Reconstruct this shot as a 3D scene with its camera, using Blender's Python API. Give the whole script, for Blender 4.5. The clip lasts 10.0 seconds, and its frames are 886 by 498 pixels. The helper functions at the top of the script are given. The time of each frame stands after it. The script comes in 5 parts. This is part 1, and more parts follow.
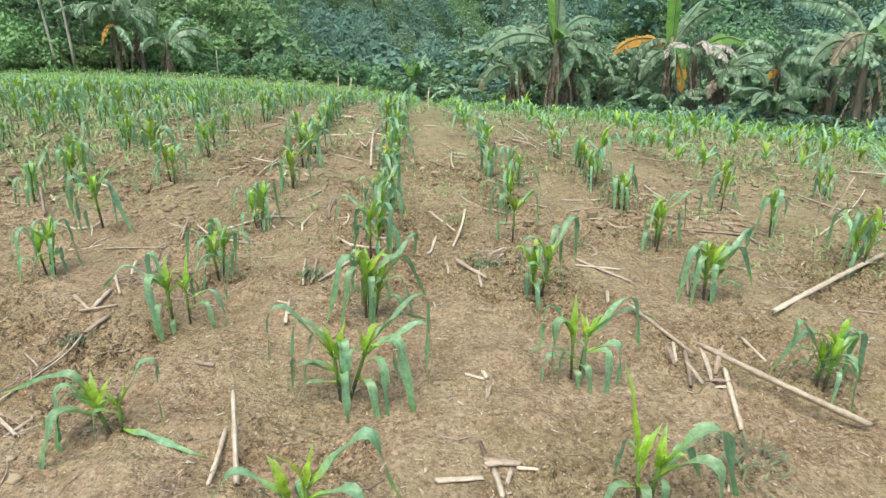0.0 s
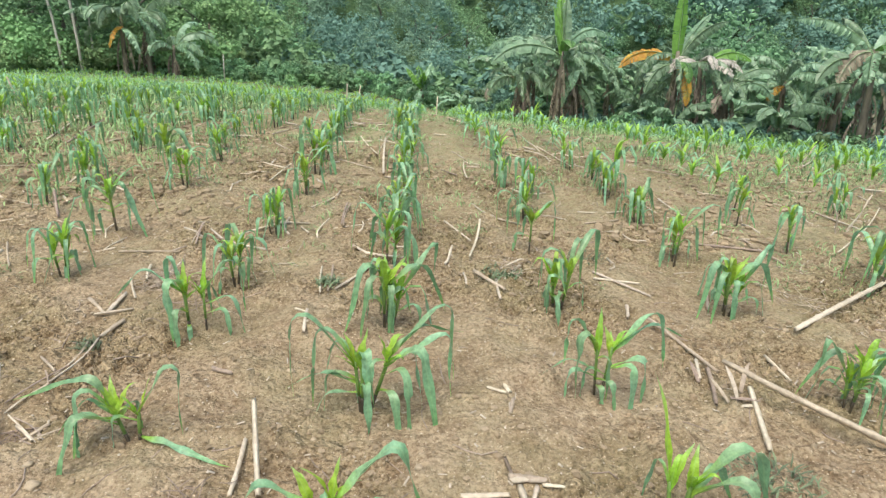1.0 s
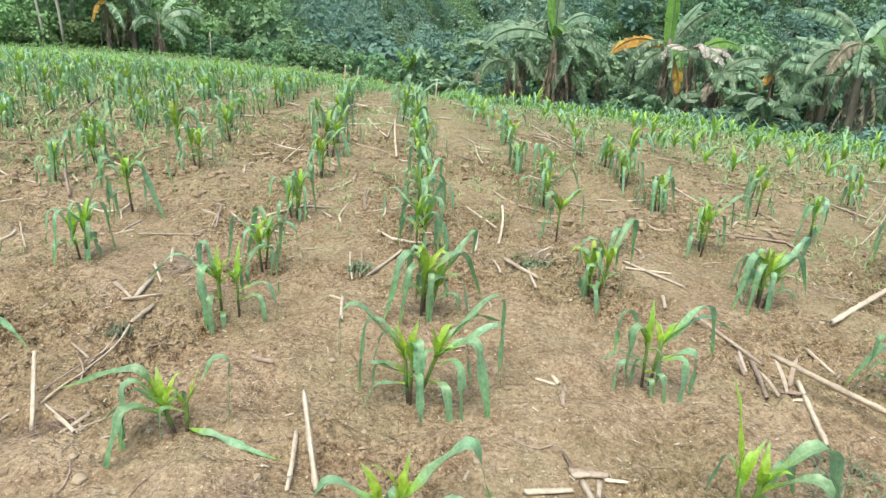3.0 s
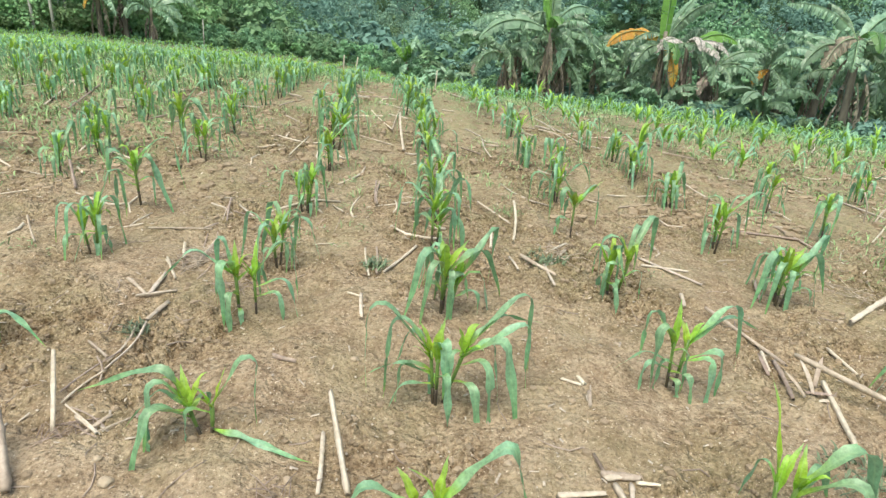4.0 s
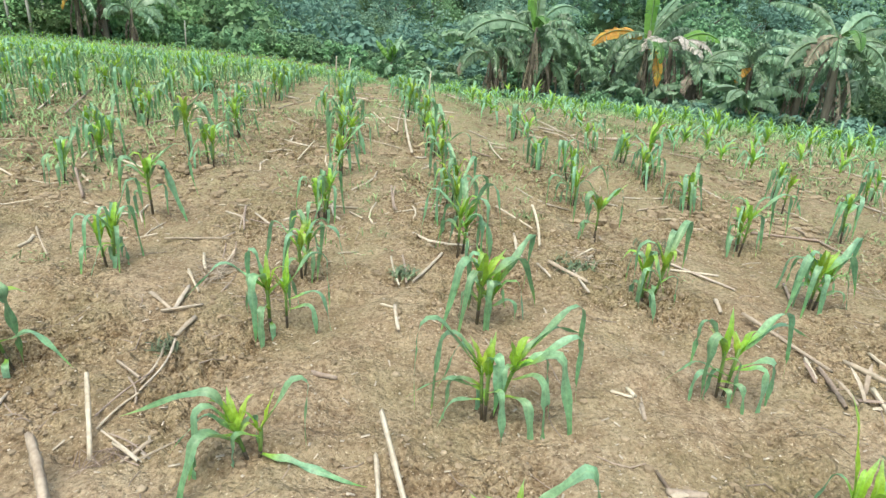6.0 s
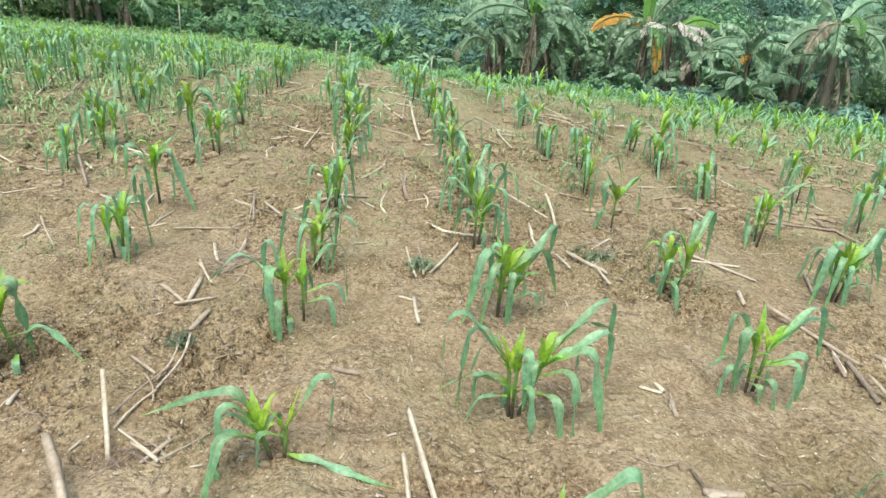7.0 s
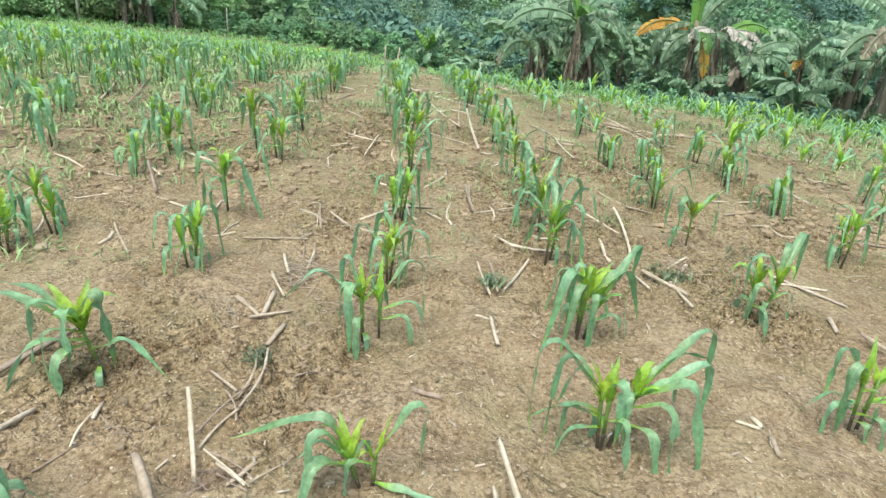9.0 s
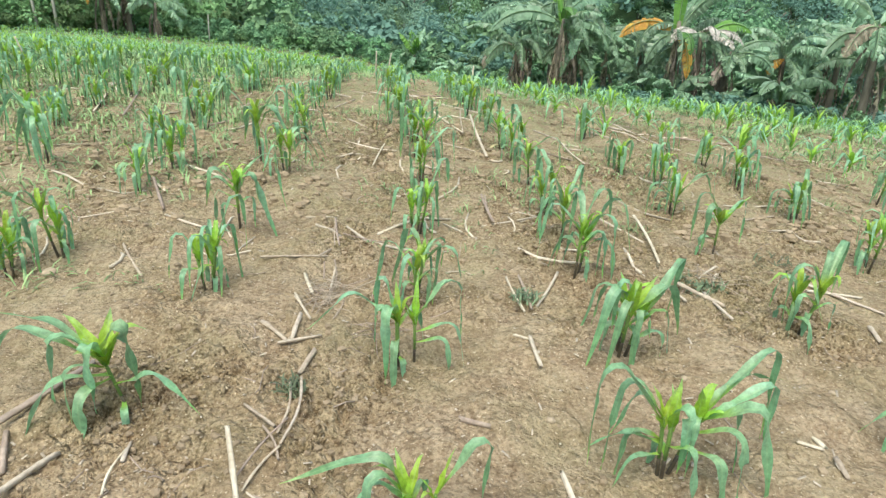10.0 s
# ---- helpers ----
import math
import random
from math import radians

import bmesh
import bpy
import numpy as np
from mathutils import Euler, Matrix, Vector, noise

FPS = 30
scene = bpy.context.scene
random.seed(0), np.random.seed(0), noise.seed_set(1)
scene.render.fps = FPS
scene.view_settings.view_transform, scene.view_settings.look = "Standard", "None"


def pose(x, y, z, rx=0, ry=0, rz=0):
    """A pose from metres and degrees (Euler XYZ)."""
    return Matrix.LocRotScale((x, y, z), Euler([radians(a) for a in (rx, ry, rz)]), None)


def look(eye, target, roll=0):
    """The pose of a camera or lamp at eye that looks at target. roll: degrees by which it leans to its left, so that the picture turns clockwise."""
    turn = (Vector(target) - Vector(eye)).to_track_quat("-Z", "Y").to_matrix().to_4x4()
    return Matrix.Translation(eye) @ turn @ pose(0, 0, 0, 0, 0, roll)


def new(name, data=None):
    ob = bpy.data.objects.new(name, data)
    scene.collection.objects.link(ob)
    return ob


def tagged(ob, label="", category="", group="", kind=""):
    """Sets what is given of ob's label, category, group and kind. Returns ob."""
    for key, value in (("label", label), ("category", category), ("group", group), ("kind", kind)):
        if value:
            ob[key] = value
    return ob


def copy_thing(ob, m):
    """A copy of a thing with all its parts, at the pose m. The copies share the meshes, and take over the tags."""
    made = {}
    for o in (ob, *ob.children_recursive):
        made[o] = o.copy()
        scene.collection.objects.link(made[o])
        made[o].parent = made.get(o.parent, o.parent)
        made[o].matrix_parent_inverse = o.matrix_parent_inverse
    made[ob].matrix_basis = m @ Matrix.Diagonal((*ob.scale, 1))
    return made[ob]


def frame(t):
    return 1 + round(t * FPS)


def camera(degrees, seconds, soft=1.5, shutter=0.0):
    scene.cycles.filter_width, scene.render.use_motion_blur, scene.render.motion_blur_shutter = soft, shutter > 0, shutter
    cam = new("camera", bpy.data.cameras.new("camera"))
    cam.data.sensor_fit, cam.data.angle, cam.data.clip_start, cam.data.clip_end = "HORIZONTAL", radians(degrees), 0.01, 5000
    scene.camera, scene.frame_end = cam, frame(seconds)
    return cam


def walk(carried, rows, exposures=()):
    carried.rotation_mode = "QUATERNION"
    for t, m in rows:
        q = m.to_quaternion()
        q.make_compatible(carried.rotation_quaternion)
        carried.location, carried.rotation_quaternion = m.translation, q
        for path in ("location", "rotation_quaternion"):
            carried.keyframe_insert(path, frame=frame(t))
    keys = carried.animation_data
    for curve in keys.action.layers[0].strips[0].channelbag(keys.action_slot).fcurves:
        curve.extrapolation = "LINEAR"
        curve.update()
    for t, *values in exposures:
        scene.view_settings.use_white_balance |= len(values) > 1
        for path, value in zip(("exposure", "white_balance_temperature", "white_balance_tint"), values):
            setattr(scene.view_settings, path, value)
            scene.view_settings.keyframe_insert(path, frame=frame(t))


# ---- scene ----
cam = camera(70.0, 10.0, soft=1.38)
PATH = [
    (0.0, look((0.865, 0.536, 1.151), (0.931, 2.413, 0.463), 0.1)),
    (0.5, look((0.823, 0.553, 1.149), (0.884, 2.433, 0.470), 0.7)),
    (1.0, look((0.785, 0.565, 1.148), (0.850, 2.451, 0.485), 1.3)),
    (1.5, look((0.734, 0.572, 1.149), (0.788, 2.460, 0.493), 1.5)),
    (2.0, look((0.689, 0.591, 1.141), (0.753, 2.477, 0.480), 1.9)),
    (2.5, look((0.628, 0.613, 1.133), (0.721, 2.490, 0.449), 2.2)),
    (4.0, look((0.463, 0.675, 1.138), (0.607, 2.530, 0.405), 3.3)),
    (4.5, look((0.408, 0.706, 1.131), (0.556, 2.562, 0.402), 3.2)),
    (5.0, look((0.366, 0.726, 1.131), (0.512, 2.582, 0.401), 3.5)),
    (5.5, look((0.320, 0.741, 1.138), (0.494, 2.599, 0.418), 3.2)),
    (7.0, look((0.191, 0.838, 1.120), (0.402, 2.672, 0.352), 3.4)),
    (7.5, look((0.150, 0.866, 1.129), (0.350, 2.700, 0.357), 3.1)),
    (8.0, look((0.112, 0.879, 1.140), (0.203, 2.715, 0.352), 2.9)),
    (8.5, look((0.083, 0.912, 1.136), (0.150, 2.747, 0.341), 2.9)),
    (9.0, look((0.040, 0.929, 1.135), (0.143, 2.773, 0.368), 3.4)),
    (9.5, look((-0.033, 0.994, 1.129), (0.111, 2.838, 0.369), 3.2)),
    (10.0, look((-0.124, 1.044, 1.136), (0.026, 2.890, 0.380), 2.7)),
]
walk(cam, PATH, exposures=[(0.0, 0.55, 6700, 5), (2.5, 0.70, 6700, 6), (5.5, 0.69, 6600, 1), (7.0, 0.68, 6550, 1), (10.0, 0.69, 6500, 1)])

# ---- light: bright overcast tropical day ----
world = bpy.data.worlds.new("overcast_sky")
scene.world = world
world.use_nodes = True
wn = world.node_tree
sky = wn.nodes.new("ShaderNodeTexSky")
sky.sky_type = "NISHITA"
sky.sun_disc = False
sky.sun_elevation = radians(66)
sky.sun_rotation = radians(200)
sky.dust_density = 4.0
sky.air_density = 1.0
wn.links.new(sky.outputs["Color"], wn.nodes["Background"].inputs["Color"])
wn.nodes["Background"].inputs["Strength"].default_value = 0.15
sun_data = bpy.data.lights.new("sun", "SUN")
sun_data.energy = 2.0
sun_data.angle = radians(50)
sun_data.color = (1.0, 0.96, 0.9)
sun = new("sun", sun_data)
sun.matrix_world = look((-8, -13, 40), (0, 3, 0))


# ---- materials ----
def material(name, colors, scale=8.0, rough=0.7, bump=0.0, bump_scale=40.0, spread=0.0,
             translucent=0.0, metallic=0.0, fine=None, spec=0.5, stretch=(1, 1, 1), pos=(0.3, 0.7), bump_distance=0.01, island_share=1.0):
    """Noise between base colours, a finer grain over it, hue spread by object and by island, and relief."""
    m = bpy.data.materials.new(name)
    m.use_nodes = True
    t = m.node_tree
    bsdf = t.nodes["Principled BSDF"]
    geo = t.nodes.new("ShaderNodeTexCoord")
    mapping = t.nodes.new("ShaderNodeMapping")
    mapping.inputs["Scale"].default_value = stretch
    t.links.new(geo.outputs["Object"], mapping.inputs["Vector"])
    n1 = t.nodes.new("ShaderNodeTexNoise")
    n1.inputs["Scale"].default_value = scale
    n1.inputs["Detail"].default_value = 6
    n1.inputs["Roughness"].default_value = 0.65
    t.links.new(mapping.outputs["Vector"], n1.inputs["Vector"])
    ramp = t.nodes.new("ShaderNodeValToRGB")
    e = ramp.color_ramp.elements
    lo, hi = pos
    for i, c in enumerate(colors):
        p = lo + (hi - lo) * i / max(1, len(colors) - 1)
        if i < 2:
            e[i].position, e[i].color = p, (*c, 1)
        else:
            e.new(p).color = (*c, 1)
    t.links.new(n1.outputs["Fac"], ramp.inputs["Fac"])
    col = ramp.outputs["Color"]
    if fine:
        n2 = t.nodes.new("ShaderNodeTexNoise")
        n2.inputs["Scale"].default_value = fine[0]
        n2.inputs["Detail"].default_value = 3
        t.links.new(mapping.outputs["Vector"], n2.inputs["Vector"])
        mr = t.nodes.new("ShaderNodeMapRange")
        mr.inputs["From Min"].default_value, mr.inputs["From Max"].default_value = 0.35, 0.65
        mr.inputs["To Min"].default_value, mr.inputs["To Max"].default_value = 1 - fine[1], 1 + fine[1]
        t.links.new(n2.outputs["Fac"], mr.inputs["Value"])
        mx = t.nodes.new("ShaderNodeVectorMath")
        mx.operation = "SCALE"
        t.links.new(col, mx.inputs[0])
        t.links.new(mr.outputs["Result"], mx.inputs["Scale"])
        col = mx.outputs["Vector"]
    if spread:
        info = t.nodes.new("ShaderNodeObjectInfo")
        island = t.nodes.new("ShaderNodeNewGeometry")
        hsv = t.nodes.new("ShaderNodeHueSaturation")
        a = t.nodes.new("ShaderNodeMapRange")
        a.inputs["To Min"].default_value, a.inputs["To Max"].default_value = 1 - spread * island_share, 1 + spread * island_share
        t.links.new(island.outputs["Random Per Island"], a.inputs["Value"])
        b = t.nodes.new("ShaderNodeMapRange")
        b.inputs["To Min"].default_value, b.inputs["To Max"].default_value = 0.5 - spread * 0.06, 0.5 + spread * 0.06
        t.links.new(info.outputs["Random"], b.inputs["Value"])
        c = t.nodes.new("ShaderNodeMapRange")
        c.inputs["To Min"].default_value, c.inputs["To Max"].default_value = 1 - spread * 0.75, 1 + spread * 0.75
        t.links.new(info.outputs["Random"], c.inputs["Value"])
        product = t.nodes.new("ShaderNodeMath")
        product.operation = "MULTIPLY"
        t.links.new(a.outputs["Result"], product.inputs[0])
        t.links.new(c.outputs["Result"], product.inputs[1])
        t.links.new(product.outputs[0], hsv.inputs["Value"])
        t.links.new(b.outputs["Result"], hsv.inputs["Hue"])
        t.links.new(col, hsv.inputs["Color"])
        col = hsv.outputs["Color"]
    t.links.new(col, bsdf.inputs["Base Color"])
    bsdf.inputs["Roughness"].default_value = rough
    bsdf.inputs["Metallic"].default_value = metallic
    bsdf.inputs["Specular IOR Level"].default_value = spec
    if bump:
        n3 = t.nodes.new("ShaderNodeTexNoise")
        n3.inputs["Scale"].default_value = bump_scale
        n3.inputs["Detail"].default_value = 5
        n3.inputs["Roughness"].default_value = 0.7
        t.links.new(mapping.outputs["Vector"], n3.inputs["Vector"])
        bp = t.nodes.new("ShaderNodeBump")
        bp.inputs["Strength"].default_value = bump
        bp.inputs["Distance"].default_value = bump_distance
        t.links.new(n3.outputs["Fac"], bp.inputs["Height"])
        t.links.new(bp.outputs["Normal"], bsdf.inputs["Normal"])
    if translucent:
        tr = t.nodes.new("ShaderNodeBsdfTranslucent")
        t.links.new(col, tr.inputs["Color"])
        mix = t.nodes.new("ShaderNodeMixShader")
        mix.inputs["Fac"].default_value = translucent
        t.links.new(bsdf.outputs["BSDF"], mix.inputs[1])
        t.links.new(tr.outputs["BSDF"], mix.inputs[2])
        t.links.new(mix.outputs["Shader"], t.nodes["Material Output"].inputs["Surface"])
    return m


def soil_material():
    """Tilled clay: pale dry crust, darker damp patches, dark spots painted for the shade in pits, fine crumbs and pale
    specks; leaf litter and low green beyond the field.
    """
    m = bpy.data.materials.new("tan_soil")
    m.use_nodes = True
    t = m.node_tree
    bsdf = t.nodes["Principled BSDF"]
    tc = t.nodes.new("ShaderNodeTexCoord")

    def tex(scale, detail=5, rough=0.6):
        n = t.nodes.new("ShaderNodeTexNoise")
        n.inputs["Scale"].default_value, n.inputs["Detail"].default_value, n.inputs["Roughness"].default_value = scale, detail, rough
        t.links.new(tc.outputs["Object"], n.inputs["Vector"])
        return n.outputs["Fac"]

    def ramp(fac, stops):
        r = t.nodes.new("ShaderNodeValToRGB")
        e = r.color_ramp.elements
        for k, (p, c) in enumerate(stops):
            if k < 2:
                e[k].position, e[k].color = p, (*c, 1)
            else:
                e.new(p).color = (*c, 1)
        t.links.new(fac, r.inputs["Fac"])
        return r.outputs["Color"]

    def blend(fac, a, c, kind="MIX"):
        x = t.nodes.new("ShaderNodeMix")
        x.data_type, x.blend_type = "RGBA", kind
        for s, v in ((x.inputs["Factor"], fac), (x.inputs["A"], a), (x.inputs["B"], c)):
            if isinstance(v, (float, int)):
                s.default_value = v
            elif isinstance(v, tuple):
                s.default_value = (*v, 1)
            else:
                t.links.new(v, s)
        return x.outputs["Result"]

    crumb = t.nodes.new("ShaderNodeAttribute")
    crumb.attribute_name = "crumb"
    crust = ramp(tex(1.9, 8, 0.68), [(0.30, (0.245, 0.180, 0.114)), (0.44, (0.312, 0.243, 0.160)), (0.6, (0.362, 0.290, 0.198)), (0.76, (0.40, 0.333, 0.240))])
    loose = ramp(tex(3.1, 8, 0.7), [(0.32, (0.248, 0.188, 0.113)), (0.5, (0.322, 0.257, 0.163)), (0.7, (0.38, 0.312, 0.208))])
    col = blend(crumb.outputs["Fac"], crust, loose)
    crumbs = ramp(tex(60, 4, 0.7), [(0.33, (0.62, 0.57, 0.53)), (0.46, (0.95, 0.94, 0.93)), (0.64, (1.22, 1.22, 1.22))])
    col = blend(1.0, col, ramp(tex(11, 5, 0.7), [(0.34, (0.74, 0.69, 0.65)), (0.5, (0.98, 0.97, 0.96)), (0.66, (1.12, 1.13, 1.14))]), "MULTIPLY")
    col = blend(1.0, col, crumbs, "MULTIPLY")
    wob = t.nodes.new("ShaderNodeTexNoise")
    wob.inputs["Scale"].default_value, wob.inputs["Detail"].default_value = 30, 3
    t.links.new(tc.outputs["Object"], wob.inputs["Vector"])
    warp = t.nodes.new("ShaderNodeVectorMath")
    warp.operation = "MULTIPLY_ADD"
    warp.inputs[1].default_value = (0.008, 0.008, 0.008)
    t.links.new(wob.outputs["Color"], warp.inputs[0])
    t.links.new(tc.outputs["Object"], warp.inputs[2])

    def cells(scale):
        n = t.nodes.new("ShaderNodeTexVoronoi")
        n.inputs["Scale"].default_value = scale
        t.links.new(warp.outputs["Vector"], n.inputs["Vector"])
        return n.outputs["Distance"]

    lumps, grit = cells(42), cells(95)
    # shade in the pits between crumbs, painted as dark spots at two sizes
    pit_shade = ramp(tex(34, 3, 0.55), [(0.36, (0.40, 0.33, 0.27)), (0.44, (0.93, 0.91, 0.89)), (0.6, (1.08, 1.08, 1.08))])
    pit_shade = blend(1.0, pit_shade, ramp(tex(88, 2, 0.5), [(0.36, (0.5, 0.44, 0.39)), (0.43, (0.98, 0.97, 0.96)), (0.66, (1.12, 1.12, 1.12))]), "MULTIPLY")
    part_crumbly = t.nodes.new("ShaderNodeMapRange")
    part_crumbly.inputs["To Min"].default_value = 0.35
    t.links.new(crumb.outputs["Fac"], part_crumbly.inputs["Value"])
    col = blend(part_crumbly.outputs["Result"], col, blend(1.0, col, pit_shade, "MULTIPLY"))
    col = blend(ramp(tex(105, 2), [(0.64, (0, 0, 0)), (0.7, (0.8, 0.8, 0.8))]), col, (0.66, 0.56, 0.42))
    moss = ramp(tex(2.3, 5, 0.65), [(0.44, (0, 0, 0)), (0.68, (0.3, 0.3, 0.3))])
    col = blend(moss, col, (0.29, 0.285, 0.15))
    ln = t.nodes.new("ShaderNodeVectorMath")
    ln.operation = "LENGTH"
    t.links.new(tc.outputs["Object"], ln.inputs[0])
    mr = t.nodes.new("ShaderNodeMapRange")
    mr.inputs["From Min"].default_value, mr.inputs["From Max"].default_value = 30, 37
    t.links.new(ln.outputs["Value"], mr.inputs["Value"])
    cover = t.nodes.new("ShaderNodeMapRange")
    cover.inputs["From Min"].default_value, cover.inputs["From Max"].default_value, cover.inputs["To Max"].default_value = 3.0, 8.5, 0.62
    t.links.new(ln.outputs["Value"], cover.inputs["Value"])
    film = ramp(tex(15, 7, 0.78), [(0.42, (0, 0, 0)), (0.6, (1, 1, 1))])
    film = blend(1.0, film, cover.outputs["Result"], "MULTIPLY")
    col = blend(film, col, (0.25, 0.325, 0.15))
    litter = ramp(tex(0.9, 8), [(0.3, (0.025, 0.045, 0.02)), (0.5, (0.05, 0.095, 0.04)), (0.7, (0.085, 0.14, 0.06))])
    col = blend(mr.outputs["Result"], col, litter)
    t.links.new(col, bsdf.inputs["Base Color"])
    bsdf.inputs["Roughness"].default_value = 0.95
    bsdf.inputs["Specular IOR Level"].default_value = 0.15
    bp = t.nodes.new("ShaderNodeBump")
    bp.inputs["Strength"].default_value, bp.inputs["Distance"].default_value = 1.0, 0.032
    def calc(op, a, c):
        x = t.nodes.new("ShaderNodeMath")
        x.operation = op
        for s, v in ((x.inputs[0], a), (x.inputs[1], c)):
            if isinstance(v, (float, int)):
                s.default_value = v
            else:
                t.links.new(v, s)
        return x.outputs[0]

    grains = calc("SUBTRACT", 1.6, calc("ADD", calc("MULTIPLY", lumps, 0.6), calc("MULTIPLY", grit, 0.6)))
    grains = calc("MULTIPLY", grains, calc("ADD", calc("MULTIPLY", crumb.outputs["Fac"], 0.55), 0.2))
    t.links.new(calc("ADD", calc("ADD", grains, calc("MULTIPLY", tex(13, 4, 0.6), 1.6)), calc("MULTIPLY", tex(50, 5, 0.65), 0.6)), bp.inputs["Height"])
    t.links.new(bp.outputs["Normal"], bsdf.inputs["Normal"])
    return m


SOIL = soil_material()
CLOD = material("clod_soil", [(0.29, 0.228, 0.143), (0.40, 0.33, 0.222)], scale=12, rough=0.95, spread=0.18, bump=0.6, bump_scale=200, spec=0.15)
PEBBLE = material("pale_stone", [(0.33, 0.26, 0.175), (0.46, 0.38, 0.27)], scale=25, rough=0.85, bump=0.4, bump_scale=120)
STRAW = material("dry_stalk_skin", [(0.38, 0.32, 0.235), (0.50, 0.435, 0.34), (0.59, 0.53, 0.43)], scale=9, rough=0.75, bump=0.4,
                 bump_scale=60, spread=0.2, fine=(70, 0.1))
STRAW_GREY = material("weathered_stalk_skin", [(0.25, 0.195, 0.15), (0.34, 0.275, 0.215), (0.42, 0.35, 0.28)], scale=9, rough=0.8, bump=0.4,
                      bump_scale=60, spread=0.25, fine=(70, 0.12))
def blade_material(name, stops, rough, translucent):
    """Maize blade: colour runs from the sheath to the tip, with fine parallel veins and a waxy gloss."""
    m = bpy.data.materials.new(name)
    m.use_nodes = True
    t = m.node_tree
    bsdf = t.nodes["Principled BSDF"]
    along = t.nodes.new("ShaderNodeAttribute")
    along.attribute_name = "along"
    tc = t.nodes.new("ShaderNodeTexCoord")
    n = t.nodes.new("ShaderNodeTexNoise")
    n.inputs["Scale"].default_value, n.inputs["Detail"].default_value = 14, 4
    t.links.new(tc.outputs["Object"], n.inputs["Vector"])
    add = t.nodes.new("ShaderNodeMath")
    add.operation = "MULTIPLY_ADD"
    add.inputs[1].default_value = 0.3
    t.links.new(n.outputs["Fac"], add.inputs[0])
    t.links.new(along.outputs["Fac"], add.inputs[2])
    sub = t.nodes.new("ShaderNodeMath")
    sub.operation = "SUBTRACT"
    sub.inputs[1].default_value = 0.15
    t.links.new(add.outputs[0], sub.inputs[0])
    r = t.nodes.new("ShaderNodeValToRGB")
    e = r.color_ramp.elements
    for k, (p, c) in enumerate(stops):
        if k < 2:
            e[k].position, e[k].color = p, (*c, 1)
        else:
            e.new(p).color = (*c, 1)
    t.links.new(sub.outputs[0], r.inputs["Fac"])
    info = t.nodes.new("ShaderNodeObjectInfo")
    geo = t.nodes.new("ShaderNodeNewGeometry")
    mixr = t.nodes.new("ShaderNodeMath")
    mixr.operation = "ADD"
    t.links.new(info.outputs["Random"], mixr.inputs[0])
    t.links.new(geo.outputs["Random Per Island"], mixr.inputs[1])
    mr = t.nodes.new("ShaderNodeMapRange")
    mr.inputs["From Max"].default_value = 2.0
    mr.inputs["To Min"].default_value, mr.inputs["To Max"].default_value = 0.72, 1.3
    t.links.new(mixr.outputs[0], mr.inputs["Value"])
    hue = t.nodes.new("ShaderNodeMapRange")
    hue.inputs["To Min"].default_value, hue.inputs["To Max"].default_value = 0.485, 0.52
    t.links.new(info.outputs["Random"], hue.inputs["Value"])
    hsv = t.nodes.new("ShaderNodeHueSaturation")
    t.links.new(r.outputs["Color"], hsv.inputs["Color"])
    mott = t.nodes.new("ShaderNodeTexNoise")
    mott.inputs["Scale"].default_value, mott.inputs["Detail"].default_value, mott.inputs["Roughness"].default_value = 55, 5, 0.7
    t.links.new(tc.outputs["Object"], mott.inputs["Vector"])
    spot = t.nodes.new("ShaderNodeMapRange")
    spot.inputs["From Min"].default_value, spot.inputs["From Max"].default_value = 0.3, 0.7
    spot.inputs["To Min"].default_value, spot.inputs["To Max"].default_value = 0.66, 1.36
    t.links.new(mott.outputs["Fac"], spot.inputs["Value"])
    tone = t.nodes.new("ShaderNodeMath")
    tone.operation = "MULTIPLY"
    t.links.new(mr.outputs["Result"], tone.inputs[0])
    t.links.new(spot.outputs["Result"], tone.inputs[1])
    t.links.new(tone.outputs[0], hsv.inputs["Value"])
    t.links.new(hue.outputs["Result"], hsv.inputs["Hue"])
    across = t.nodes.new("ShaderNodeAttribute")
    across.attribute_name = "across"
    rib = t.nodes.new("ShaderNodeMapRange")
    rib.inputs["From Min"].default_value, rib.inputs["From Max"].default_value = 0.05, 0.22
    rib.inputs["To Min"].default_value, rib.inputs["To Max"].default_value = 0.22, 0.0
    t.links.new(across.outputs["Fac"], rib.inputs["Value"])
    pale = t.nodes.new("ShaderNodeMix")
    pale.data_type = "RGBA"
    pale.inputs["B"].default_value = (0.42, 0.58, 0.3, 1)
    t.links.new(rib.outputs["Result"], pale.inputs["Factor"])
    t.links.new(hsv.outputs["Color"], pale.inputs["A"])
    t.links.new(pale.outputs["Result"], bsdf.inputs["Base Color"])
    bsdf.inputs["Roughness"].default_value = rough
    tr = t.nodes.new("ShaderNodeBsdfTranslucent")
    t.links.new(pale.outputs["Result"], tr.inputs["Color"])
    mix = t.nodes.new("ShaderNodeMixShader")
    mix.inputs["Fac"].default_value = translucent
    t.links.new(bsdf.outputs["BSDF"], mix.inputs[1])
    t.links.new(tr.outputs["BSDF"], mix.inputs[2])
    t.links.new(mix.outputs["Shader"], t.nodes["Material Output"].inputs["Surface"])
    return m


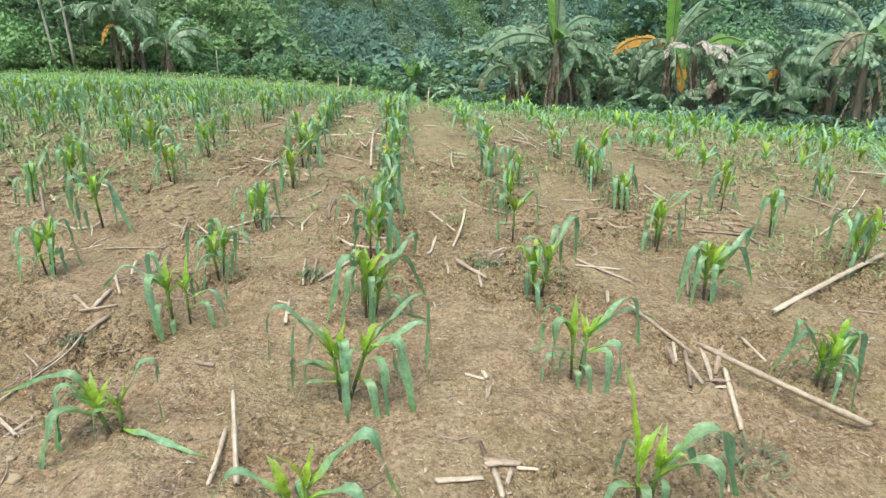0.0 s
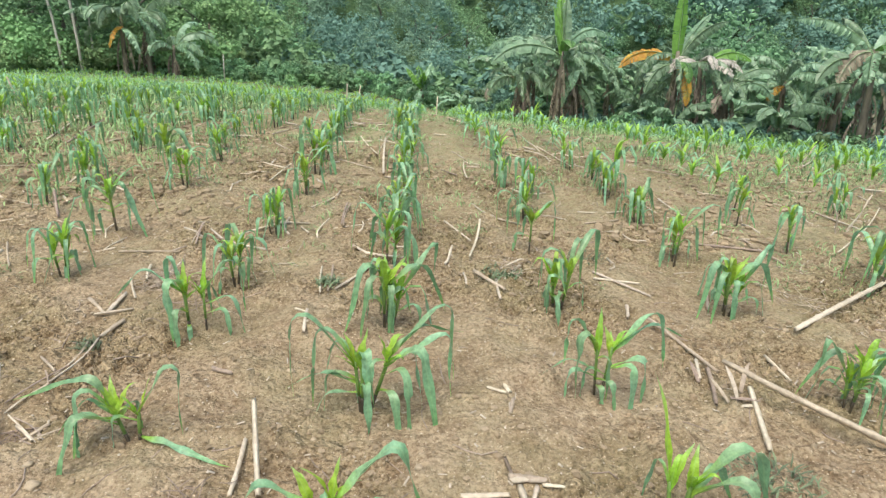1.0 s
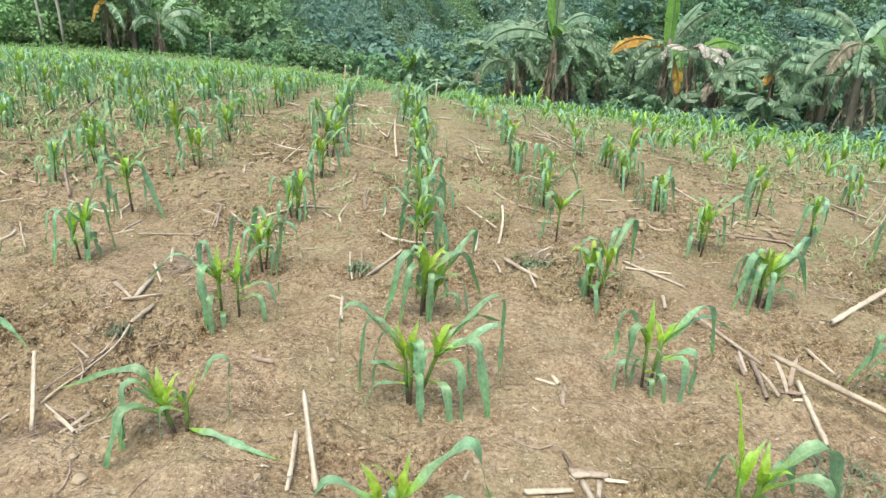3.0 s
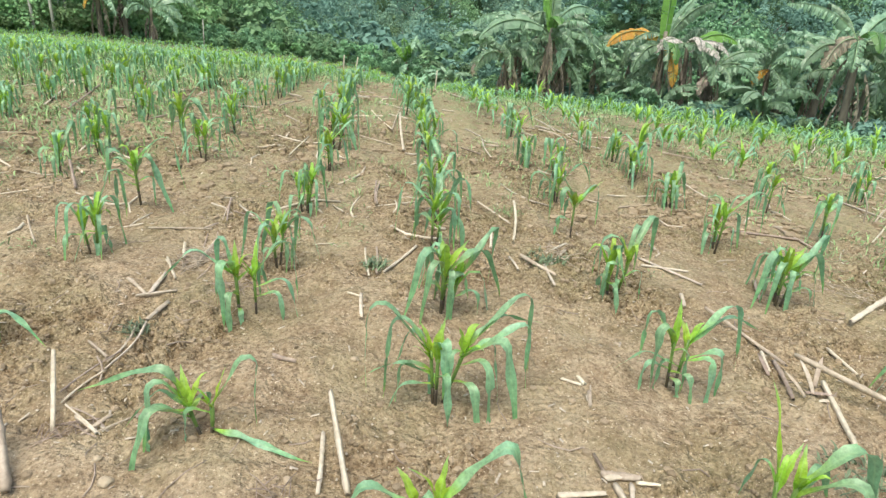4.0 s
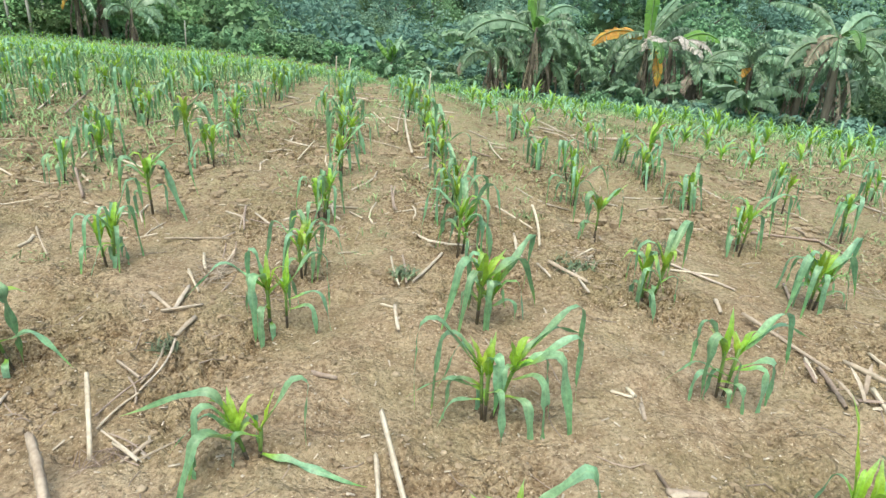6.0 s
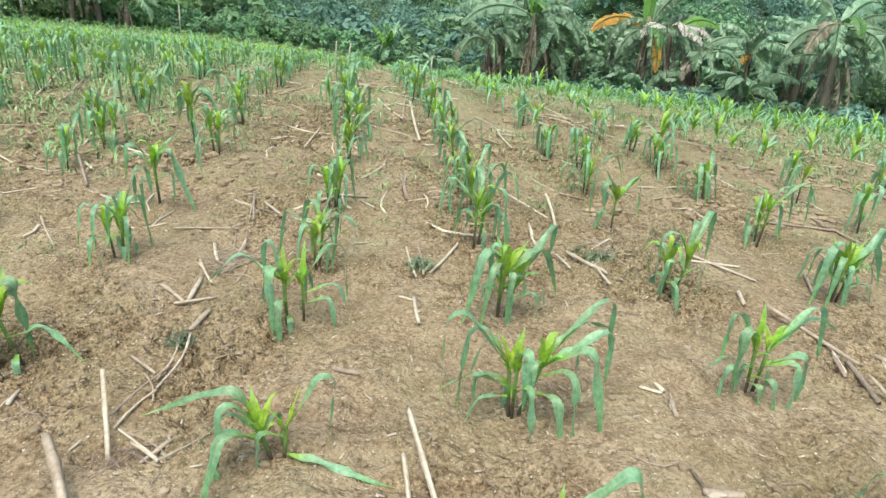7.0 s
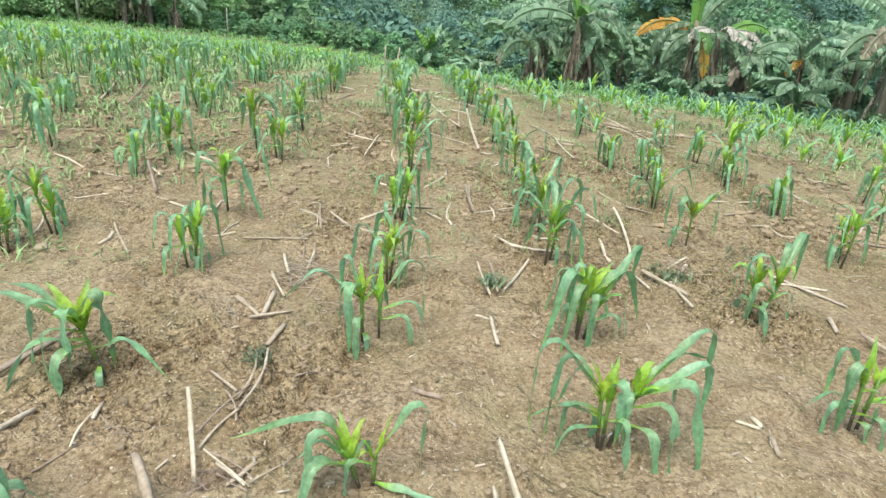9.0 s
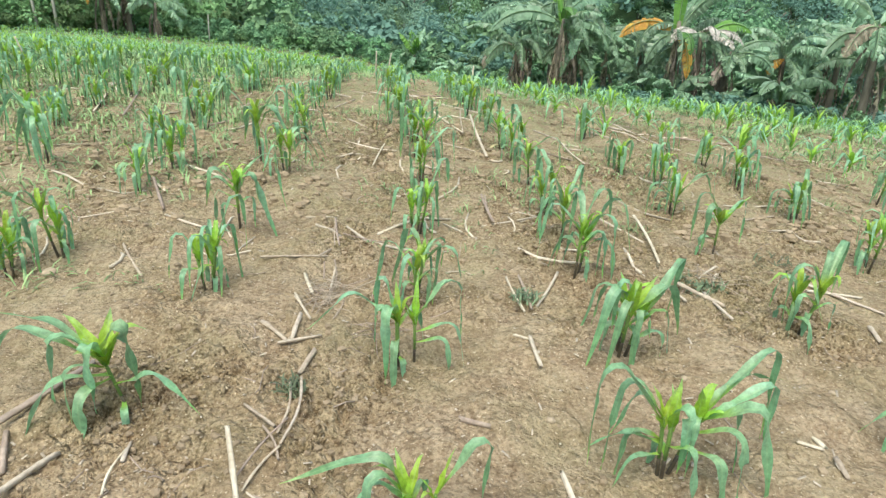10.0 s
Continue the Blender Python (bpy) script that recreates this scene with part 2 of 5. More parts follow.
LEAF = blade_material("maize_leaf_bluegreen", [(0.0, (0.31, 0.50, 0.06)), (0.1, (0.30, 0.49, 0.09)), (0.22, (0.265, 0.44, 0.23)), (0.45, (0.215, 0.40, 0.235)), (0.8, (0.17, 0.375, 0.16)), (1.0, (0.26, 0.45, 0.08))],
                      0.32, 0.32)
LEAF_LIME = blade_material("maize_leaf_lime", [(0.0, (0.21, 0.37, 0.045)), (0.4, (0.34, 0.52, 0.05)), (0.75, (0.33, 0.51, 0.09)), (1.0, (0.26, 0.44, 0.16))], 0.48, 0.36)
LEAF_DRY = material("maize_leaf_dry", [(0.35, 0.33, 0.14), (0.5, 0.44, 0.25)], scale=12, rough=0.7, translucent=0.15)
STEM = material("maize_stem", [(0.10, 0.2, 0.05), (0.2, 0.3, 0.08)], scale=20, rough=0.5)
STEM_BASE = material("maize_stem_base", [(0.035, 0.026, 0.02), (0.09, 0.075, 0.04)], scale=30, rough=0.6)
WEED = material("weed_green", [(0.18, 0.31, 0.12), (0.33, 0.46, 0.21)], scale=5, rough=0.6, spread=0.4, translucent=0.2)
WEED_GREY = material("weed_greygreen", [(0.09, 0.13, 0.08), (0.2, 0.26, 0.14)], scale=6, rough=0.7, spread=0.3, translucent=0.15)
BANANA = material("banana_leaf", [(0.145, 0.26, 0.145), (0.275, 0.405, 0.265)], scale=1.3, rough=0.32, spread=0.35, translucent=0.25, fine=(7, 0.15))
BANANA_LIME = material("banana_leaf_young", [(0.13, 0.32, 0.05), (0.22, 0.42, 0.09)], scale=1.3, rough=0.4, translucent=0.35, fine=(7, 0.12))
BANANA_DEEP = material("banana_leaf_deep_green", [(0.07, 0.19, 0.04), (0.13, 0.27, 0.07)], scale=1.3, rough=0.45, translucent=0.3, fine=(7, 0.12))
BANANA_YELLOW = material("banana_leaf_yellow", [(0.36, 0.36, 0.09), (0.56, 0.36, 0.06), (0.58, 0.27, 0.045), (0.25, 0.30, 0.10)], scale=2.2, rough=0.55, translucent=0.25, fine=(9, 0.2))
BANANA_DEAD = material("banana_leaf_dead", [(0.13, 0.105, 0.08), (0.36, 0.31, 0.24)], scale=2.5, rough=0.85, spread=0.35)
BANANA_GREY = material("banana_leaf_grey", [(0.3, 0.27, 0.235), (0.56, 0.53, 0.48)], scale=5, rough=0.85, spread=0.15, fine=(12, 0.2))
RIB = material("banana_midrib", [(0.18, 0.30, 0.14), (0.30, 0.42, 0.22)], scale=3, rough=0.5)
TRUNK_B = material("banana_pseudostem", [(0.075, 0.07, 0.052), (0.24, 0.21, 0.16)], scale=5, rough=0.8, bump=0.6, bump_scale=14, stretch=(1, 1, 0.25))
BARK = material("tree_bark", [(0.06, 0.056, 0.045), (0.15, 0.145, 0.115)], scale=4, rough=0.9, bump=0.6, bump_scale=20)
BARK_PALE = material("pale_bark", [(0.3, 0.3, 0.26), (0.5, 0.49, 0.44)], scale=3, rough=0.85, bump=0.4, bump_scale=15)
TREE_A = material("tree_leaf_mid", [(0.145, 0.27, 0.135), (0.265, 0.41, 0.215)], scale=0.8, rough=0.8, spread=0.4, translucent=0.25, spec=0.15, island_share=0.4)
TREE_B = material("tree_leaf_dark", [(0.12, 0.235, 0.125), (0.225, 0.365, 0.195)], scale=0.8, rough=0.8, spread=0.4, translucent=0.25, spec=0.15, island_share=0.4)
TREE_C = material("tree_leaf_light", [(0.165, 0.29, 0.13), (0.27, 0.41, 0.19)], scale=0.8, rough=0.8, spread=0.35, translucent=0.25, spec=0.15, island_share=0.4)
# distance haze is put into the next two leaf colours, bluer and paler
TREE_D = material("tree_leaf_haze_blue", [(0.14, 0.265, 0.21), (0.215, 0.36, 0.285)], scale=0.8, rough=0.9, spread=0.12, translucent=0.25, spec=0.1, island_share=0.4)
TREE_E = material("bamboo_leaf_haze_tint", [(0.20, 0.335, 0.235), (0.305, 0.455, 0.33)], scale=0.8, rough=0.85, spread=0.2, translucent=0.3, spec=0.1, island_share=0.4)


# ---- terrain ----
def lattice(ix, iy, seed):
    h = (ix.astype(np.int64) * 374761393 + iy.astype(np.int64) * 668265263 + seed * 974711) & 0x7FFFFFFF
    h = ((h ^ (h >> 13)) * 1274126177) & 0x7FFFFFFF
    return ((h ^ (h >> 16)) & 0xFFFF) / 65535.0


def vnoise(x, y, cell, seed):
    """Smooth value noise, -1 to 1."""
    u, v = np.asarray(x, float) / cell, np.asarray(y, float) / cell
    iu, iv = np.floor(u), np.floor(v)
    fu, fv = u - iu, v - iv
    fu, fv = fu * fu * (3 - 2 * fu), fv * fv * (3 - 2 * fv)
    a = lattice(iu, iv, seed) * (1 - fu) + lattice(iu + 1, iv, seed) * fu
    b = lattice(iu, iv + 1, seed) * (1 - fu) + lattice(iu + 1, iv + 1, seed) * fu
    return (a * (1 - fv) + b * fv) * 2 - 1


def sstep(a, b, v):
    t = np.clip((v - a) / (b - a), 0, 1)
    return t * t * (3 - 2 * t)


ROW0, PITCH = 0.62, 0.775


def broad(x, y):
    """The lie of the land: a gently crowned field, a valley behind it and wooded hills all round."""
    x, y = np.asarray(x, float), np.asarray(y, float)
    cx, cy = np.clip(x, -18, 18), np.clip(y, -6, 34)
    z = (-0.2627 + 0.0067 * cx + 0.1504 * cy - 0.00605 * cx * cx - 0.00692 * cx * cy - 0.01706 * cy * cy + 0.0004154 * cy ** 3
         + 0.0001213 * cx * cy * cy + 0.0001913 * cx * cx * cy - 0.000002905 * cy ** 4 + 0.0000835 * cx ** 3)
    z = z - 0.4 * sstep(-3, 4, cx) * sstep(8, 24, cy)
    r = np.hypot(x, y)
    side = sstep(-4, -22, x)
    z = z - (5.5 - 4.5 * side) * sstep(36, 56, r) + 46 * sstep(52, 190, r) + 1.2 * vnoise(x, y, 17, 3) * sstep(38, 60, r)
    return z


def tilth(x, y):
    """Where the soil lies in loose crumbs (1) and where it is a smooth crust (0)."""
    return sstep(-0.55, 0.85, vnoise(x, y * 0.7, 0.45, 8) * 0.75 + 0.35 * vnoise(x, y, 0.16, 9) + 0.22 * np.cos(2 * math.pi * (x - ROW0) / PITCH))


# washed-out hollows under the old stalks: x, y, half widths, depth
HOLLOWS = ((2.27, 2.74, 0.13, 0.06, 0.07), (1.95, 2.52, 0.07, 0.05, 0.04), (-0.44, 2.62, 0.09, 0.04, 0.035), (0.33, 3.12, 0.07, 0.05, 0.03),
           (2.62, 3.05, 0.16, 0.07, 0.06), (-0.45, 2.18, 0.12, 0.05, 0.04), (1.15, 3.30, 0.08, 0.05, 0.03))


def height(x, y):
    """The soil's surface, with the furrows, the clods and the scrapes."""
    x, y = np.asarray(x, float), np.asarray(y, float)
    z = broad(x, y)
    near = 1 - sstep(14, 30, np.hypot(x, y))
    ph = (x - ROW0 + 0.05 * vnoise(x, y, 1.3, 5)) / PITCH
    z = z - near * (0.012 + 0.009 * np.cos(2 * math.pi * ph))
    rough = (0.2 + 0.8 * tilth(x, y)) * (1 - 0.8 * sstep(5.0, 10.0, np.hypot(x, y)))
    z = z + near * (0.022 * vnoise(x, y, 0.42, 11) + 0.018 * vnoise(x, y, 0.17, 12) + 0.02 * np.clip(vnoise(x, y, 0.1, 17), 0, 1)
                    + rough * (0.012 * vnoise(x, y, 0.08, 13) + 0.032 * np.clip(vnoise(x, y, 0.055, 14) - 0.05, 0, 1) + 0.027 * np.clip(vnoise(x, y, 0.029, 15), 0, 1) + 0.012 * np.clip(vnoise(x, y, 0.018, 18), 0, 1)
                             - 0.11 * tilth(x, y) * np.clip(-vnoise(x, y, 0.038, 16) - 0.38, 0, 1)))
    for hx, hy, rx, ry, deep in HOLLOWS:
        u = ((x - hx) / rx) ** 2 + ((y - hy) / ry) ** 2
        z = z - deep * np.clip(1 - u, 0, 1) ** 0.7
    return z


def ground_z(x, y):
    return float(height(np.array([x]), np.array([y]))[0])


def axis(fine_lo, fine_hi, step, lo, hi, grow):
    v = list(np.arange(fine_lo, fine_hi, step))
    s, p = step, v[-1]
    while p < hi:
        s *= grow
        p += s
        v.append(p)
    s, p = step, v[0]
    front = []
    while p > lo:
        s *= grow
        p -= s
        front.append(p)
    return np.array(front[::-1] + v)


def link_mesh(name, verts, faces, mats, parent=None, label="", smooth=True, index=None, along=None):
    me = bpy.data.meshes.new(name)
    me.from_pydata(verts, [], faces)
    for m in mats if isinstance(mats, (list, tuple)) else [mats]:
        me.materials.append(m)
    if index is not None:
        me.polygons.foreach_set("material_index", index)
    if smooth:
        me.polygons.foreach_set("use_smooth", [True] * len(me.polygons))
    if along is not None:
        for key, row in zip(("along", "across"), along):
            me.attributes.new(key, "FLOAT", "POINT").data.foreach_set("value", np.resize(np.array(row, dtype=np.float32), len(me.vertices)))
    ob = new(name, me)
    if parent is not None:
        ob.parent = parent
    if label:
        ob["label"] = label
    return ob


gx = axis(-1.5, 2.5, 0.009, -420, 420, 1.04)
gy = np.concatenate([axis(1.75, 3.15, 0.0082, -420, 3.13, 1.07), axis(3.155, 3.175, 0.0085, 3.155, 420, 1.021)])
X, Y = np.meshgrid(gx, gy)
Z = height(X, Y)
nx, ny = len(gx), len(gy)
idx = np.arange(nx * ny).reshape(ny, nx)
quads = np.stack([idx[:-1, :-1], idx[:-1, 1:], idx[1:, 1:], idx[1:, :-1]], -1).reshape(-1, 4)
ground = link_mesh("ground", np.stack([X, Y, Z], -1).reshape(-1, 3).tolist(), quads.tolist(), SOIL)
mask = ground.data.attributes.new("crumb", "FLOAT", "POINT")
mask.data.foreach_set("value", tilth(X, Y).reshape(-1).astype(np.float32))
tagged(ground, "tilled tan clay soil of a sloping maize field", "ground", kind="structure")


# ---- loose soil, stones and chaff ----
def blob(rng, r, flat=0.7, rings=3, seg=6):
    """A small lumpy stone or clod, about 30 triangles."""
    v, f = [(0, 0, r * flat * rng.uniform(0.8, 1.1))], []
    for i in range(1, rings):
        a = math.pi * i / rings
        for j in range(seg):
            b = 2 * math.pi * j / seg + i
            k = r * rng.uniform(0.72, 1.2)
            v.append((k * math.sin(a) * math.cos(b), k * math.sin(a) * math.sin(b), k * flat * math.cos(a)))
    v.append((0, 0, -r * flat))
    for j in range(seg):
        f.append((0, 1 + j, 1 + (j + 1) % seg))
    for i in range(rings - 2):
        for j in range(seg):
            a, b = 1 + i * seg + j, 1 + i * seg + (j + 1) % seg
            f.append((a, a + seg, b + seg, b))
    base = 1 + (rings - 2) * seg
    for j in range(seg):
        f.append((base + (j + 1) % seg, base + j, len(v) - 1))
    return v, f


def merge(store, v, f, off=(0, 0, 0)):
    n = len(store[0])
    store[0].extend((a + off[0], b + off[1], c + off[2]) for a, b, c in v)
    store[1].extend(tuple(i + n for i in q) for q in f)


def scatter(n, seed, far=6.5, power=1.6):
    """Points over the near field, thinning away from the path."""
    q = np.random.default_rng(seed)
    x, y = q.uniform(-2.8, 4.6, n), 1.5 + far * q.random(n) ** power
    return x, y, height(x, y), q


rng = random.Random(4)
store = ([], [])
xs, ys, zs, q = scatter(120000, 4, 5.0, 1.6)
keep = (q.random(len(xs)) < 0.05 + 0.5 * tilth(xs, ys) ** 2) & (np.abs(xs - 0.45) < 0.78 * ys + 0.1)
for x, y, z in zip(xs[keep], ys[keep], zs[keep]):
    r = 0.0030 + 0.0125 * rng.random() ** 3.2
    v, f = blob(rng, r, rng.uniform(0.5, 0.85), 3, 5)
    merge(store, v, f, (x, y, z + r * 0.2))
tagged(link_mesh("soil_clods", *store, CLOD, smooth=False), "crumbled reddish-brown soil clods strewn over the field", "soil", kind="stuff")
store = ([], [])
q = np.random.default_rng(44)
ys = 3.9 + 10 * q.random(15000) ** 1.3
xs = 0.4 + (0.75 * ys + 0.3) * q.uniform(-1, 1, 15000)
keep = vnoise(xs, ys, 0.5, 45) + 0.5 * vnoise(xs, ys, 0.2, 46) > -0.1
for x, y, z in zip(xs[keep], ys[keep], height(xs[keep], ys[keep])):
    r = 0.007 + 0.03 * rng.random() ** 2.6
    v, f = blob(rng, r, rng.uniform(0.55, 0.85), 3, 6)
    merge(store, v, f, (x, y, z + r * 0.05))
tagged(link_mesh("soil_lumps", *store, CLOD, smooth=False), "lumps of turned reddish-brown soil between the rows", "soil", kind="stuff")

store = ([], [])
xs, ys, zs, q = scatter(4200, 5, 6.0, 1.5)
for x, y, z in zip(xs, ys, zs + 0.004):
    a, l, w = rng.uniform(0, 6.28), 0.004 + 0.028 * rng.random() ** 3.5, rng.uniform(0.0015, 0.004)
    c, s, tilt = math.cos(a), math.sin(a), rng.uniform(-0.3, 0.3)
    pts = []
    for u, e in ((-1, -1), (1, -1), (1, 1), (-1, 1)):
        for h in (0, 0.0015):
            pts.append((u * l / 2 * c - e * w * s, u * l / 2 * s + e * w * c, h + u * l * tilt))
    merge(store, pts, [(0, 2, 4, 6), (1, 7, 5, 3), (0, 1, 3, 2), (4, 5, 7, 6), (2, 3, 5, 4), (6, 7, 1, 0)], (x, y, z))
tagged(link_mesh("straw_chaff", *store, STRAW), "bits of pale dry maize chaff on the soil", "chaff", kind="stuff")


def litter(n, seed, lo, hi, r0, r1, l0, l1, mat, name, label):
    """Thin broken bits of last year's stalks and roots lying about, as one sheet of stuff."""
    g = random.Random(seed)
    q = np.random.default_rng(seed)
    st = ([], [])
    y = lo + (hi - lo) * q.random(n) ** 1.2
    x = 0.3 + (0.78 * y + 0.6) * q.uniform(-1, 1, n)
    for a, b in zip(x, y):
        t, l, r = g.uniform(0, 3.14), g.uniform(l0, l1), g.uniform(r0, r1)
        bow = g.uniform(-0.2, 0.2) * l
        us = (-0.5, -0.17, 0.17, 0.5)
        px = np.array([a + u * l * math.cos(t) - bow * (1 - 4 * u * u) * math.sin(t) for u in us])
        py = np.array([b + u * l * math.sin(t) + bow * (1 - 4 * u * u) * math.cos(t) for u in us])
        pz = height(px, py) + r * 0.8
        v, f = tube(list(zip(px.tolist(), py.tolist(), pz.tolist())), [r, r * 0.9, r * 1.05, r * 0.7], 5)
        merge(st, v, f)
    tagged(link_mesh(name, *st, mat), label, "crop litter", kind="stuff")


def pebble(x, y, r):
    v, f = blob(random.Random(int(x * 91 + y * 1007)), r, 0.6, 5, 9)
    ob = link_mesh("stone", v, f, PEBBLE)
    ob.location = (x, y, ground_z(x, y) + r * 0.2)
    tagged(ob, "small pale rounded stone half sunk in soil", "stone", "field stones")


# ---- dry stalks left from the last crop ----
def tube(points, radii, seg=8, cap=True):
    v, f = [], []
    n = len(points)
    for i, p in enumerate(points):
        p = Vector(p)
        d = Vector(points[min(i + 1, n - 1)]) - Vector(points[max(i - 1, 0)])
        d.normalize()
        side = d.cross(Vector((0.13, 0.07, 1))) if abs(d.z) < 0.9 else d.cross(Vector((1, 0.1, 0)))
        side.normalize()
        up = side.cross(d)
        for j in range(seg):
            a = 2 * math.pi * j / seg
            v.append(tuple(p + (side * math.cos(a) + up * math.sin(a)) * radii[i]))
    for i in range(n - 1):
        for j in range(seg):
            a, b = i * seg + j, i * seg + (j + 1) % seg
            f.append((a, b, b + seg, a + seg))
    if cap:
        f.append(tuple(range(seg))[::-1])
        f.append(tuple(range((n - 1) * seg, n * seg)))
    return v, f


def stalk(x0, y0, x1, y1, r, lift=0.0):
    """A cut maize stalk lying on the soil, with swollen nodes and a split end."""
    g = random.Random(int(x0 * 1000 + y0 * 77 + y1 * 13))
    length = math.hypot(x1 - x0, y1 - y0)
    n = max(5, int(length / 0.022))
    node = g.uniform(0.09, 0.15)
    bend, ph = g.uniform(-0.02, 0.02) * length * (4 if r < 0.0045 else 1), g.uniform(0, 6)
    za, zb = ground_z(x0, y0), ground_z(x1, y1)
    px, py = -(y1 - y0) / length, (x1 - x0) / length
    share = np.linspace(0, 1, 31)
    bumps = height(x0 + (x1 - x0) * share, y0 + (y1 - y0) * share) - (za + (zb - za) * share)
    lift0 = 0.8 * float(np.max(bumps))
    pts, rad = [], []
    for i in range(n + 1):
        s = i / n
        o = bend * math.sin(math.pi * s)
        x, y = x0 + (x1 - x0) * s + px * o, y0 + (y1 - y0) * s + py * o
        z = za + (zb - za) * s + r * 0.8 + lift * s + lift0
        k = (s * length + ph) % node
        swell = 1.22 if min(k, node - k) < 0.011 else 1.0
        pts.append((x, y, z))
        rad.append(r * swell * (1.06 - 0.14 * s) * g.uniform(0.93, 1.06) * (0.92 if i in (0, n) else 1))
    mat = STRAW if g.random() < (0.68 if r > 0.0045 else 0.3) and r < 0.012 else STRAW_GREY
    c = Vector(pts[len(pts) // 2])
    v, f = tube([tuple(Vector(p) - c) for p in pts], rad, 9)
    along = Vector((x1 - x0, y1 - y0, 0)).normalized()
    for j in range(9):
        v[j] = tuple(Vector(v[j]) - along * r * g.uniform(-0.6, 1.3))
        v[-1 - j] = tuple(Vector(v[-1 - j]) + along * r * g.uniform(-0.6, 1.6))
    for j in range(len(v)):
        q = Vector(v[j])
        v[j] = tuple(q + (q - Vector(pts[j // 9]) + c) * (0.16 * math.sin(2.1 * (j % 9) + ph) - 0.08))
    ob = link_mesh("dry_stalk", v, f, mat)
    ob.location = c
    long = "long" if length > 0.35 else "short"
    tagged(ob, f"{long} pale dry maize stalk lying on the soil" if mat is STRAW else f"{long} weathered grey-brown maize stalk lying on the soil",
           "stalk", "old maize stalks")


stalk(0.355, 1.95, 0.284, 2.222, 0.008, 0.075)
stalk(0.27, 2.15, 0.28, 1.95, 0.007)
stalk(-0.47, 2.17, -0.525, 2.335, 0.007, 0.09)
stalk(-0.46, 1.93, -0.583, 2.136, 0.013, 0.08)
stalk(0.32, 3.32, 0.35, 3.07, 0.005)
stalk(0.37, 3.33, 0.38, 3.09, 0.005)
stalk(0.55, 3.41, 0.41, 3.13, 0.006)
stalk(0.28, 2.89, 0.33, 2.87, 0.005)
stalk(0.33, 2.87, 0.34, 2.73, 0.007)
stalk(0.07, 2.51, 0.14, 2.47, 0.008)
stalk(-0.57, 2.97, -0.48, 2.89, 0.007)
stalk(-0.45, 3.03, -0.46, 2.89, 0.008)
stalk(-0.50, 2.86, -0.37, 2.90, 0.006)
stalk(-0.38, 2.84, -0.41, 2.72, 0.008)
stalk(-0.48, 3.36, -0.43, 3.19, 0.007)
stalk(-0.67, 3.46, -0.41, 3.53, 0.005)
stalk(-0.49, 3.17, -0.42, 3.04, 0.005)
stalk(-0.37, 3.47, -0.37, 3.21, 0.005)
stalk(-0.41, 3.90, -0.37, 3.65, 0.005)
stalk(0.33, 4.27, 0.34, 3.90, 0.005)
stalk(0.35, 4.27, 0.35, 3.90, 0.004)
stalk(0.11, 3.95, 0.18, 3.77, 0.005)
stalk(0.91, 4.09, 1.04, 3.75, 0.005)
stalk(1.12, 4.11, 1.02, 3.50, 0.007)
stalk(1.03, 3.35, 1.15, 3.16, 0.008)
stalk(1.13, 3.28, 1.12, 3.03, 0.006)
stalk(0.98, 3.35, 0.98, 3.13, 0.005)
stalk(1.01, 2.41, 1.07, 2.39, 0.005)
stalk(1.07, 2.43, 1.08, 2.40, 0.007)
stalk(1.09, 2.36, 1.07, 2.28, 0.007)
stalk(1.03, 2.09, 1.05, 2.01, 0.005)
stalk(1.04, 2.00, 1.12, 2.02, 0.008)
stalk(1.13, 2.00, 1.18, 1.98, 0.005)
stalk(-1.03, 25.09, -0.16, 9.89, 0.006)
stalk(-0.55, 7.50, -0.68, 6.76, 0.006)
stalk(-0.44, 2.46, -0.54, 2.56, 0.005)
stalk(1.75, 4.15, 1.98, 4.26, 0.005)
stalk(-0.50, 2.29, -0.41, 2.49, 0.003)
stalk(-0.43, 2.66, -0.43, 2.44, 0.004)
stalk(1.72, 2.91, 1.86, 2.56, 0.007)
stalk(2.235, 2.14, 1.845, 2.487, 0.0115, 0.07)
stalk(1.91, 2.42, 1.83, 2.12, 0.009)
stalk(1.84, 2.59, 1.76, 2.34, 0.008)
stalk(1.81, 2.63, 1.78, 2.52, 0.007)
stalk(2.10, 2.68, 2.12, 2.53, 0.006)
stalk(2.34, 2.89, 3.21, 3.47, 0.011)
stalk(2.36, 3.96, 2.68, 3.84, 0.007)
stalk(2.66, 4.04, 2.71, 3.67, 0.006)
stalk(1.61, 3.39, 1.81, 3.15, 0.006)
stalk(1.60, 3.33, 1.79, 3.26, 0.005)
stalk(2.11, 3.25, 2.06, 3.10, 0.007)
stalk(1.67, 3.04, 1.65, 2.95, 0.008)
stalk(0.90, 1.94, 1.02, 1.95, 0.008)
stalk(1.04, 2.02, 1.13, 2.01, 0.010)
stalk(1.03, 2.09, 1.05, 2.01, 0.005)
stalk(1.06, 1.98, 1.07, 1.87, 0.009)
stalk(1.11, 1.99, 1.09, 1.93, 0.007)
stalk(3.54, 4.82, 3.57, 4.35, 0.007)
stalk(4.61, 6.76, 6.22, 9.22, 0.007)
stalk(3.09, 3.81, 4.12, 4.94, 0.005)
stalk(0.487, 5.25, 0.453, 6.10, 0.009, 0.11)
stalk(0.19, 6.59, 0.39, 5.94, 0.005)
stalk(0.39, 5.94, 0.45, 6.91, 0.006)
stalk(0.11, 5.66, 0.41, 5.31, 0.005)
stalk(1.05, 6.43, 1.13, 5.91, 0.005)
